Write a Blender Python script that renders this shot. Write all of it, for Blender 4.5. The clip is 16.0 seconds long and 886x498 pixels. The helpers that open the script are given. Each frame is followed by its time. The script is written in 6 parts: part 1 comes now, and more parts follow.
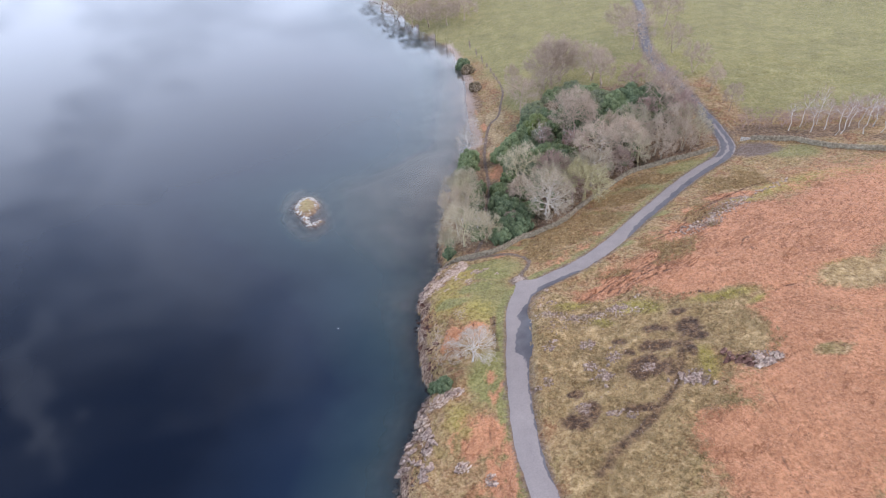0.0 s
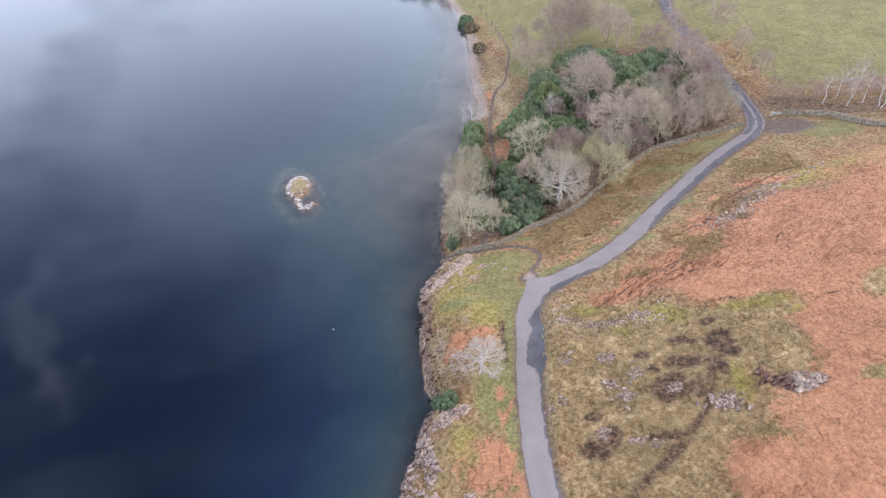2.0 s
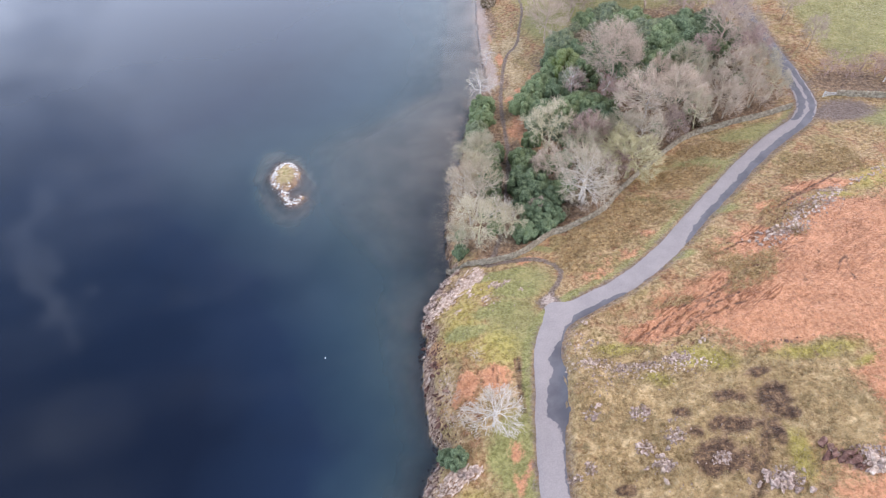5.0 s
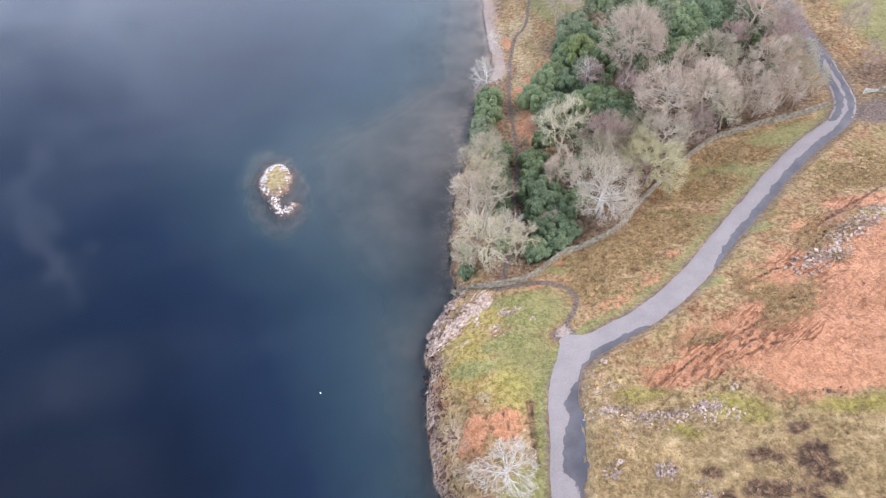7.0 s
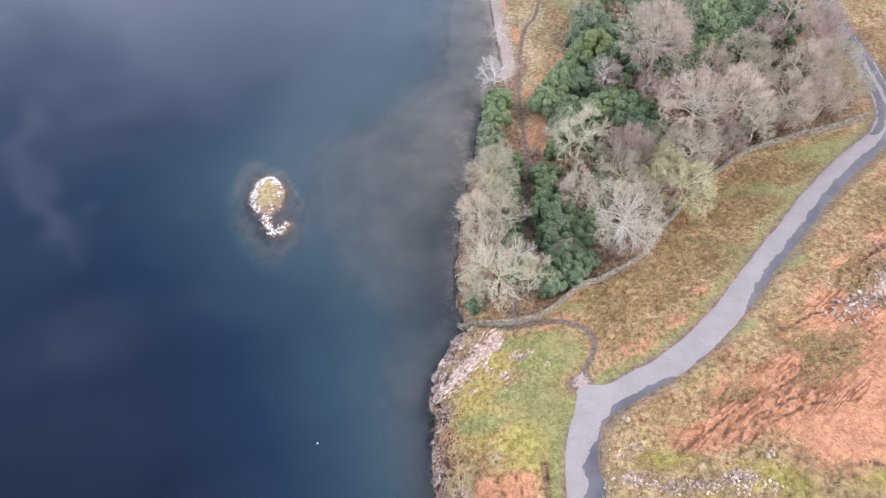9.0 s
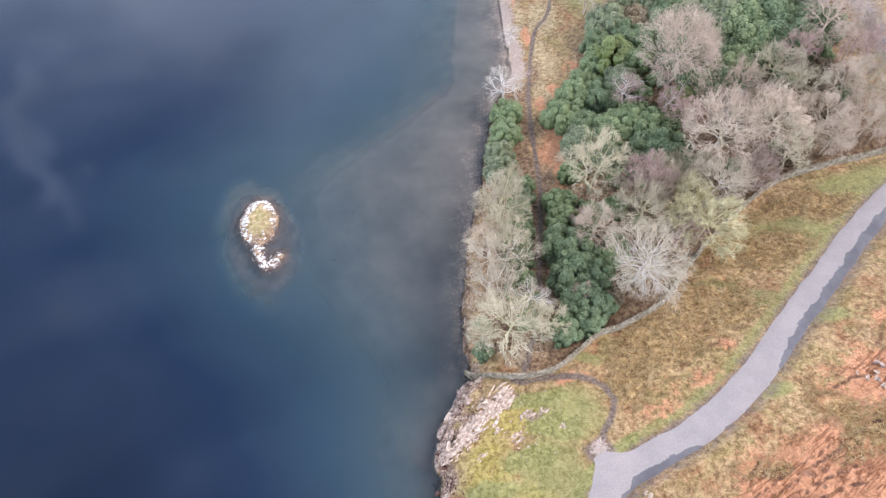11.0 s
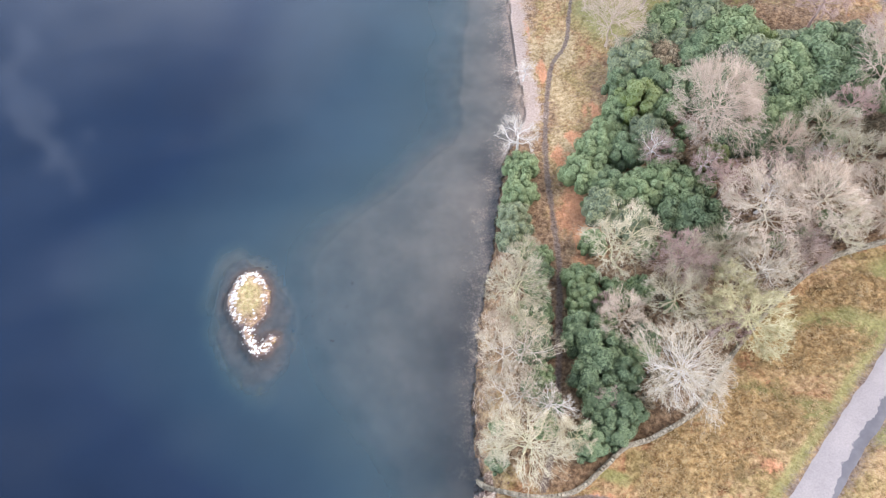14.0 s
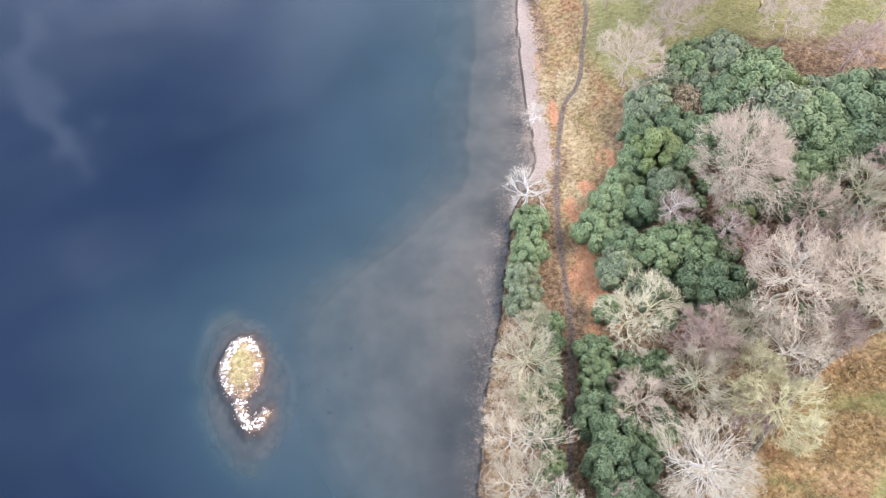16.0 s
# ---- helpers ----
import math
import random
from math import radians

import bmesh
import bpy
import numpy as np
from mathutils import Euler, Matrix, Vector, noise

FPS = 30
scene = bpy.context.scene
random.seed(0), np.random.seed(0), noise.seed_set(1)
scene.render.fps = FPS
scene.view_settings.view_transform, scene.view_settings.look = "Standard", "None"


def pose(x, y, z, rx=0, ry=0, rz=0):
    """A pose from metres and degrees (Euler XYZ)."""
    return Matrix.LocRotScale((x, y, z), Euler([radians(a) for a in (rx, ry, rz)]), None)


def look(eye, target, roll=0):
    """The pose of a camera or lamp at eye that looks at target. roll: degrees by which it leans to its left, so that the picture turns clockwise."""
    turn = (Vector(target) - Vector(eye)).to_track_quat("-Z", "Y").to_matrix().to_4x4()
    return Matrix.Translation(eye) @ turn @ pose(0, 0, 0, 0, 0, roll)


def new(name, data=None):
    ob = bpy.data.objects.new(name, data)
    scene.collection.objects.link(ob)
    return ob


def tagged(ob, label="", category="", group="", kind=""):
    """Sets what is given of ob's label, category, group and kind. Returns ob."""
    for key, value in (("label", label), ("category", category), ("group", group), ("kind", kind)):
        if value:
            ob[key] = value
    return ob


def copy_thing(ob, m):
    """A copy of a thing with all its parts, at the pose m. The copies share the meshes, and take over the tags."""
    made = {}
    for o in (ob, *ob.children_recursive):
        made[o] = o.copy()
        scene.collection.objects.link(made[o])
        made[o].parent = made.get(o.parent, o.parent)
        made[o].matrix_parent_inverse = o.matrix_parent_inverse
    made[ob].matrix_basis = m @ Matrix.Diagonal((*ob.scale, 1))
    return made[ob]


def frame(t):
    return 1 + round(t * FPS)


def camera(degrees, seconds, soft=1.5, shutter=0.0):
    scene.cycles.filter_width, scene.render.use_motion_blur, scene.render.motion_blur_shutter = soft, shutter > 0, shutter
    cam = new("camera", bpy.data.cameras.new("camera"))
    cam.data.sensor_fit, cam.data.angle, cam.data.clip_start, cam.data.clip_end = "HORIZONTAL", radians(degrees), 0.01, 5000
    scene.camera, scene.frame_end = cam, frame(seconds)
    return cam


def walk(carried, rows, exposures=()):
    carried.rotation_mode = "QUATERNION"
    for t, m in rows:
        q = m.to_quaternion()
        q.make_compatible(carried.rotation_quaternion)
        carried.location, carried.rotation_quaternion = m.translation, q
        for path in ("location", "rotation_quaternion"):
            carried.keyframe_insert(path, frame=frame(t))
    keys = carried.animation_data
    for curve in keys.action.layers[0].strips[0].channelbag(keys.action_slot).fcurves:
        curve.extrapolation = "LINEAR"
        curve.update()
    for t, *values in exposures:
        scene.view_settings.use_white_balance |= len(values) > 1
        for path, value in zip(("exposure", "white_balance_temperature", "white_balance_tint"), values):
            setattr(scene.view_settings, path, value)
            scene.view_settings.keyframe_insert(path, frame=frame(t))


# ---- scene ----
cam = camera(69.8, 16.0, soft=1.15)
PATH = [
    (0, (0.487, -7.186, 74.026), (0.563, -5.578, 72.839), -0.0),
    (0.5, (0.461, -4.252, 74.032), (0.536, -2.668, 72.813), 0.0),
    (1, (0.43, -1.303, 74.038), (0.505, 0.256, 72.787), -0.0),
    (1.5, (0.386, 1.664, 74.043), (0.46, 3.197, 72.76), 0.0),
    (2, (0.327, 4.664, 74.045), (0.401, 6.171, 72.731), 0.1),
    (2.5, (0.285, 7.684, 74.047), (0.358, 9.164, 72.704), 0.1),
    (3, (0.257, 10.708, 74.048), (0.33, 12.162, 72.677), 0.2),
    (3.5, (0.244, 13.723, 74.047), (0.317, 15.153, 72.65), 0.2),
    (4, (0.242, 16.738, 74.039), (0.314, 18.143, 72.617), 0.2),
    (4.2, (0.24, 17.933, 74.035), (0.31, 19.328, 72.604), 0.2),
    (6.5, (0.18, 31.561, 73.867), (0.245, 32.84, 72.331), 0.3),
    (7, (0.145, 34.527, 73.856), (0.209, 35.781, 72.299), 0.2),
    (7.5, (0.101, 37.499, 73.852), (0.164, 38.728, 72.275), 0.1),
    (8, (0.058, 40.492, 73.85), (0.119, 41.695, 72.254), 0.1),
    (8.5, (-0.003, 43.483, 73.851), (0.058, 44.66, 72.236), 0.2),
    (9, (-0.078, 46.447, 73.854), (-0.018, 47.599, 72.22), 0.2),
    (11.5, (-0.48, 60.988, 73.948), (-0.421, 62.019, 72.235), 0.6),
    (12, (-0.525, 63.844, 73.966), (-0.467, 64.852, 72.239), 0.7),
    (12.5, (-0.528, 66.662, 73.992), (-0.472, 67.655, 72.257), 0.6),
    (13, (-0.472, 69.461, 74.027), (-0.418, 70.443, 72.286), 0.4),
    (13.5, (-0.364, 72.24, 74.063), (-0.315, 73.213, 72.316), 0.1),
    (14, (-0.212, 74.997, 74.093), (-0.168, 75.959, 72.34), -0.1),
    (14.5, (-0.021, 77.72, 74.116), (0.017, 78.671, 72.357), -0.2),
    (15, (0.2, 80.411, 74.139), (0.231, 81.353, 72.375), -0.5),
    (15.5, (0.441, 83.081, 74.159), (0.465, 84.017, 72.391), -0.9),
    (16, (0.694, 85.741, 74.174), (0.712, 86.669, 72.403), -1.3),
]
EXPOSURES = [(0.0, 0.44, 6390, 18), (4.0, 0.76, 6390, 18), (8.0, 1.01, 6410, 17), (12.0, 1.21, 6500, 16), (16.0, 1.43, 6520, 15)]
walk(cam, [(t, look(eye, target, roll)) for t, eye, target, roll in PATH], EXPOSURES)

# ---------------------------------------------------------------- light
SUN_FROM = Vector((1.0, 0.1, 1.15)).normalized()


def node(tree, kind, **sockets):
    n = tree.nodes.new(kind)
    for key, value in sockets.items():
        n.inputs[key].default_value = value
    return n


def build_world():
    world = bpy.data.worlds.new("sky")
    scene.world = world
    world.use_nodes = True
    nt = world.node_tree
    nt.nodes.clear()

    def join(out, sock):
        nt.links.new(out, sock)

    def sums(op, a, b, clamp=False):
        m = nt.nodes.new("ShaderNodeMath")
        m.operation, m.use_clamp = op, clamp
        for sock, v in zip(m.inputs, (a, b)):
            if isinstance(v, (int, float)):
                sock.default_value = v
            else:
                join(v, sock)
        return m.outputs[0]

    def ease(value, lo, hi, to_lo, to_hi):
        r = nt.nodes.new("ShaderNodeMapRange")
        r.interpolation_type = "SMOOTHSTEP"
        for key, v in (("From Min", lo), ("From Max", hi), ("To Min", to_lo), ("To Max", to_hi)):
            r.inputs[key].default_value = v
        join(value, r.inputs["Value"])
        return r.outputs[0]

    def laid(vec, x, y, turn, along, across):
        """Coordinates measured from a place on the cloud layer, turned and scaled."""
        m = nt.nodes.new("ShaderNodeMapping")
        m.vector_type = "TEXTURE"
        m.inputs["Location"].default_value = (x, y, 0)
        m.inputs["Rotation"].default_value = (0, 0, radians(turn))
        m.inputs["Scale"].default_value = (along, across, 1)
        join(vec, m.inputs["Vector"])
        return m.outputs[0]

    def cloud_noise(vec, scale, detail, rough, warp, lo, hi):
        n = node(nt, "ShaderNodeTexNoise", Scale=scale, Detail=detail, Roughness=rough, Distortion=warp)
        join(vec, n.inputs["Vector"])
        return ease(n.outputs["Fac"], lo, hi, 0.0, 1.0)

    sky = nt.nodes.new("ShaderNodeTexSky")
    sky.sky_type, sky.sun_disc = "NISHITA", False
    sky.sun_elevation = math.asin(SUN_FROM.z)
    sky.sun_rotation = math.atan2(SUN_FROM.x, SUN_FROM.y)
    sky.dust_density, sky.air_density = 1.5, 1.0
    # broken cloud on a flat layer above the lake
    geo = nt.nodes.new("ShaderNodeTexCoord")
    sep = nt.nodes.new("ShaderNodeSeparateXYZ")
    join(geo.outputs["Generated"], sep.inputs[0])
    lift = sums("ADD", sums("MAXIMUM", sep.outputs["Z"], 0.02), 0.25)
    flat = nt.nodes.new("ShaderNodeCombineXYZ")
    for axis in ("X", "Y"):
        join(sums("DIVIDE", sep.outputs[axis], lift), flat.inputs[axis])
    flat = flat.outputs[0]
    # the layer is frayed: its coordinates waver a little
    fray = node(nt, "ShaderNodeTexNoise", Scale=9.0, Detail=5.0, Roughness=0.6)
    join(flat, fray.inputs["Vector"])
    shift = nt.nodes.new("ShaderNodeVectorMath"); shift.operation = "MULTIPLY_ADD"
    join(fray.outputs["Color"], shift.inputs[0])
    shift.inputs[1].default_value = (0.22, 0.22, 0)
    shift.inputs[2].default_value = (-0.11, -0.11, 0)
    wave = nt.nodes.new("ShaderNodeVectorMath"); wave.operation = "ADD"
    join(flat, wave.inputs[0])
    join(shift.outputs[0], wave.inputs[1])
    wave = wave.outputs[0]
    heaps = cloud_noise(flat, 2.6, 6.0, 0.55, 0.8, 0.36, 0.68)
    streaks = cloud_noise(laid(flat, 0, 0, 18, 3.2, 1.0), 7.5, 5.0, 0.55, 0.5, 0.4, 0.68)
    amount = sums("ADD", sums("MULTIPLY", heaps, 0.24), sums("MULTIPLY", streaks, 0.24))
    # thicker towards the horizon
    amount = sums("ADD", amount, ease(sep.outputs["Z"], 0.78, 0.28, -0.12, 0.6))
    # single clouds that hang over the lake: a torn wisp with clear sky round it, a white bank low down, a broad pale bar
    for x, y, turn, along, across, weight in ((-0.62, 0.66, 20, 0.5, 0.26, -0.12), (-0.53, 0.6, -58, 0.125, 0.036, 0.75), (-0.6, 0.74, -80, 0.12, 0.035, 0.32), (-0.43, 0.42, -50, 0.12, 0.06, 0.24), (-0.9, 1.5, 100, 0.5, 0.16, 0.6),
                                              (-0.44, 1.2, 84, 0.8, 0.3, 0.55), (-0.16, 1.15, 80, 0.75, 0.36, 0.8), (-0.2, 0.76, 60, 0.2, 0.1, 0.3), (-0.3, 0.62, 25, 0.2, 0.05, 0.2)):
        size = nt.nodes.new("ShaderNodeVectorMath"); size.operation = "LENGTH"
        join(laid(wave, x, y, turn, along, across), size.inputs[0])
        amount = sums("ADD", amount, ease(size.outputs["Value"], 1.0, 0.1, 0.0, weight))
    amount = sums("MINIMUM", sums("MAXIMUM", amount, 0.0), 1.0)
    sky_bg = node(nt, "ShaderNodeBackground", Strength=SKY_STRENGTH)
    join(sky.outputs[0], sky_bg.inputs["Color"])
    cloud_bg = nt.nodes.new("ShaderNodeBackground")
    cloud_bg.inputs["Color"].default_value = (0.73, 0.845, 1.0, 1)
    # the cloud is brighter low over the far shore
    join(ease(sep.outputs["Z"], 0.72, 0.22, CLOUD_STRENGTH, CLOUD_LOW), cloud_bg.inputs["Strength"])
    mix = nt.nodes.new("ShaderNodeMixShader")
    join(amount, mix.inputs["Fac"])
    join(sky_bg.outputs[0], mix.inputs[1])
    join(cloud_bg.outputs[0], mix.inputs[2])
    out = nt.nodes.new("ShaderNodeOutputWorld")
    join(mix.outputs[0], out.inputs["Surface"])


SKY_STRENGTH, CLOUD_STRENGTH, CLOUD_LOW = 0.08, 1.28, 3.15
build_world()
sun_data = bpy.data.lights.new("sun", "SUN")
sun_data.energy, sun_data.angle, sun_data.color = 1.5, radians(32), (1.0, 0.95, 0.9)
sun = new("sun", sun_data)
sun.matrix_world = look(SUN_FROM * 200, (0, 0, 0))

# ---------------------------------------------------------------- noise and plan
LATTICE = np.random.RandomState(5).rand(256, 256)


def value_noise(x, y):
    xi, yi = np.floor(x).astype(int), np.floor(y).astype(int)
    u, v = x - xi, y - yi
    u, v = u * u * (3 - 2 * u), v * v * (3 - 2 * v)
    g = lambda a, b: LATTICE[a % 256, b % 256]
    return (g(xi, yi) * (1 - u) + g(xi + 1, yi) * u) * (1 - v) + (g(xi, yi + 1) * (1 - u) + g(xi + 1, yi + 1) * u) * v


def fbm(x, y, size, octaves=4):
    """Noise about 0, from -1 to 1, with its largest waves that long."""
    x, y = np.asarray(x, float) / size + 31.7, np.asarray(y, float) / size + 57.3
    total, amp = 0, 0.5
    for _ in range(octaves):
        total = total + amp * (value_noise(x, y) * 2 - 1)
        x, y, amp = x * 2.03 + 11.1, y * 2.03 + 5.7, amp / 2
    return total


SHORE = np.array([(-30, -120), (-6, 20), (-3.5, 38), (-1.2, 49.5), (-0.9, 51.6), (0.7, 54.8), (1.5, 57.4), (0.7, 62.1), (0.1, 68.4), (-0.1, 75.5),
                  (1.6, 80.5), (4.1, 85.8), (3.9, 89), (4.3, 96), (5.4, 103.8), (7, 110.6), (8.2, 115), (9.3, 121), (11.3, 129.4), (15.1, 137.5),
                  (14.9, 144), (14.7, 152.3), (15.0, 163), (15.9, 178), (15.5, 190), (13.2, 206), (7.4, 220), (-0.6, 235), (-6, 254), (-13, 270),
                  (-45, 330), (-120, 420), (-900, 1500)], float)
ROAD = np.array([(34, -130), (27, -60), (22, -10), (18.5, 14), (15.6, 27), (14.3, 34.2), (13.4, 41.4), (13.5, 49.5), (14.2, 57), (14.8, 61.5), (15.4, 66), (17.4, 70.4), (21.6, 73),
                 (26.8, 75.4), (32.6, 79.3), (38.6, 85), (45.6, 91.8), (52.8, 98.6), (58.6, 103.2), (63.8, 107), (66.8, 112), (67.8, 120.5),
                 (67.6, 131), (67.3, 144), (66.8, 160), (68.1, 172), (73, 194), (78, 215), (80, 260), (70, 330)], float)
PATH_ROAD_TO_WALL = np.array([(17.2, 74.6), (17.9, 76.4), (19.3, 78.5), (19.4, 80.8), (17.1, 82.6), (13.7, 83.1), (10.4, 82.8), (8.6, 83.4)], float)
PATH_SHORE = np.array([(10.5, 84.2), (12.6, 90), (14.1, 97.6), (15.1, 103.8), (16.2, 110.7), (16.6, 118.4), (16.8, 126.9), (17.6, 134.3), (18.9, 141.9),
                       (20.4, 147.8), (22.9, 151.4), (24.3, 157.9), (26, 167), (25, 178), (23.4, 189.6), (18.3, 217)], float)
WALL_WOOD = np.array([(3.9, 86.2), (6.2, 84.6), (10, 83.5), (13.7, 83.9), (16.9, 86), (19.5, 87.9), (22.5, 88.7), (27.8, 91.4), (31.8, 96), (36.5, 100.5),
                      (41.5, 104.6), (46.6, 107.6), (52, 108.8), (57, 109.3), (63.6, 110.6)], float)
WALL_FIELD = np.array([(71.3, 112.0), (74, 111), (78.6, 109.6), (82, 105.5), (85.2, 101.6), (90, 97.6), (98, 92), (110, 84)], float)


def smooth_line(points, step=0.5):
    """A rounded line through the points, in even steps."""
    p = np.vstack([2 * points[0] - points[1], points, 2 * points[-1] - points[-2]])
    out = []
    for a, b, c, d in zip(p[:-3], p[1:-2], p[2:-1], p[3:]):
        for u in np.linspace(0, 1, 12, endpoint=False):
            out.append(0.5 * (2 * b + (c - a) * u + (2 * a - 5 * b + 4 * c - d) * u * u + (3 * b - a - 3 * c + d) * u ** 3))
    out = np.array(out + [points[-1]])
    run = np.concatenate([[0], np.cumsum(np.hypot(*np.diff(out, axis=0).T))])
    at = np.arange(0, run[-1], step)
    return np.stack([np.interp(at, run, out[:, 0]), np.interp(at, run, out[:, 1])], 1)


def line_distance(x, y, line):
    """Distance from a line, the side (positive to the right of its run) and how far along, in metres."""
    best, side, along = np.full(x.shape, 1e9), np.zeros(x.shape), np.zeros(x.shape)
    run = 0.0
    for a, b in zip(line[:-1], line[1:]):
        d = b - a
        length = math.hypot(*d)
        u = np.clip(((x - a[0]) * d[0] + (y - a[1]) * d[1]) / (length * length), 0, 1)
        dist = np.hypot(x - a[0] - u * d[0], y - a[1] - u * d[1])
        near = dist < best
        best = np.where(near, dist, best)
        side = np.where(near, np.sign((x - a[0]) * d[1] - (y - a[1]) * d[0]), side)
        along = np.where(near, run + u * length, along)
        run += length
    return best, side, along


ROAD_LINE = smooth_line(ROAD, 3.0)
# swells of the land on a coarse grid of hills: heights in metres over a plain slope
HILL_X, HILL_Y = (5, 25, 45, 68, 95, 150), (20, 45, 65, 85, 105, 130, 165, 220, 290)
HILL_H = (0.4, -0.1, 1.9, 1.8, 2.3, -1.3, -4.2, -3.7, 1.6, -0.2, -1.3, -1.0, -3.7, -1.7, -2.1, -1.8, -1.2, 0.8, 1.9, 1.1, 3.9, 2.1, -0.3, 3.0, 0.9, 1.5, 0.1,
          2.3, -1.8, 1.7, 1.7, -5.1, 2.3, 2.2, 2.6, -0.6, 0.9, -1.7, 1.1, 3.3, -0.6, -1.4, 0.4, 0.5, -1.7, 3.5, 2.4, 1.0, -0.4, -1.5, -2.3, -3.2, -4.1, -2.7)


# trodden furrows and scars that run slantwise up the hill, and short dark cuts through the bracken
FURROWS = [(0.42, [(25.4, 64.5), (30.7, 67.8), (36.0, 70.8), (39.1, 72.2)]), (0.3, [(24.7, 66.2), (28.8, 68.9), (33.0, 71.8)]), (0.3, [(27.0, 63.6), (31.6, 67.1), (34.7, 68.9), (39.5, 70.3)]),
           (0.24, [(31.0, 65.1), (35.8, 68.0), (40.4, 68.8), (45.1, 69.0)]), (0.34, [(45.0, 80.6), (52.9, 86.8), (60.5, 91.1), (66.4, 92.4)]), (0.34, [(46.5, 82.4), (50.1, 85.2), (54.4, 87.2)]),
           (0.3, [(40.4, 77.9), (42.5, 79.3), (44.0, 79.5)]), (0.3, [(39.7, 72.7), (42.5, 74.3), (44.3, 75.0)])]
CUTS = [[(46.2, 73.3), (46.9, 70.7)], [(51.0, 77.5), (50.8, 75), (49.6, 72.7)], [(55.2, 77.5), (53.4, 74.2), (50.5, 70.9)], [(53.2, 74.6), (51.8, 68.9)], [(47.0, 67.2), (45.9, 64.3)], [(49.5, 59.0), (51.9, 60.0), (54.5, 60.1)],
        [(46.1, 75.8), (51.4, 77.4)], [(58.3, 70.9), (58.1, 66.8)], [(47.4, 75.3), (47.5, 70.6)], [(7.0, 46.5), (7.2, 42.0)], [(8.2, 47.0), (8.6, 43.0)], [(8.4, 64.8), (9.6, 61.4)], [(11.6, 66), (11.5, 62), (11.6, 58.5)],
        [(42.4, 43.8), (43.2, 36.0)], [(40, 34), (41, 28)]]


def scars(x, y):
    """1 in the furrows and cuts, 0 on the turf between."""
    if not ((x > 2) & (x < 75) & (y > 22) & (y < 100)).any():
        return np.zeros(x.shape)
    wx, wy = x + 0.9 * fbm(x, y, 5.0, 2), y + 0.9 * fbm(x + 17, y + 3, 5.0, 2)
    out = np.zeros(x.shape)
    for width, line in FURROWS:
        line = np.array(line)
        for off, w in ((0.0, 1.0), (0.8, 0.6), (-1.3, 0.7)):
            d = line_distance(wx + 0.55 * off, wy - 0.83 * off, line)[0]
            broken = np.clip(0.75 + 1.2 * fbm(x + 40 * off, y, 6.0, 2), 0, 1)
            out = np.maximum(out, np.clip(1.4 - d / (0.68 * width * w), 0, 1) * broken * (0.6 + 0.4 * w))
    for line in CUTS:
        d = line_distance(wx, wy, np.array(line))[0]
        out = np.maximum(out, 0.8 * np.clip(1.45 - d / 0.2, 0, 1) * np.clip(0.7 + 1.6 * fbm(x, y + 60, 1.8, 2), 0, 1))
    return out


def island_shape(x, y):
    """1 in the middle of the islet, 0 at its water line, less outside: a body and a hooked tail."""
    x = x + 0.5 * fbm(x, y, 2.5, 2)
    y = y + 0.5 * fbm(x + 40, y, 2.5, 2)
    body = 1 - np.sqrt(((x + 23.4) / 2.55) ** 2 + ((y - 109.6) / 3.9) ** 2)
    tail = np.array([(-23.2, 105.4), (-22.6, 103.6), (-21.9, 102.7), (-20.9, 102.6), (-20.2, 103.9)])
    d = line_distance(x, y, tail)[0]
    return np.maximum(body, 0.14 * (1 - d / 0.5))


def islet_ring(x, y):
    """1 at the rim of the shallow, stony ring round the islet, 0 in its middle."""
    return np.sqrt(((x + 23.0 - 0.2 * (107 - y)) / 4.9) ** 2 + ((y - 107) / 9.3) ** 2) + 0.16 * fbm(x, y, 2.2, 3)


def from_shore(x, y):
    """Metres inland from the uneven water's edge, negative on the lake."""
    shore, side, _ = line_distance(x, y, SHORE)
    return shore * side + np.interp(y, [86, 92], [1.5, 0.5]) * fbm(x, y, 3.2, 3)


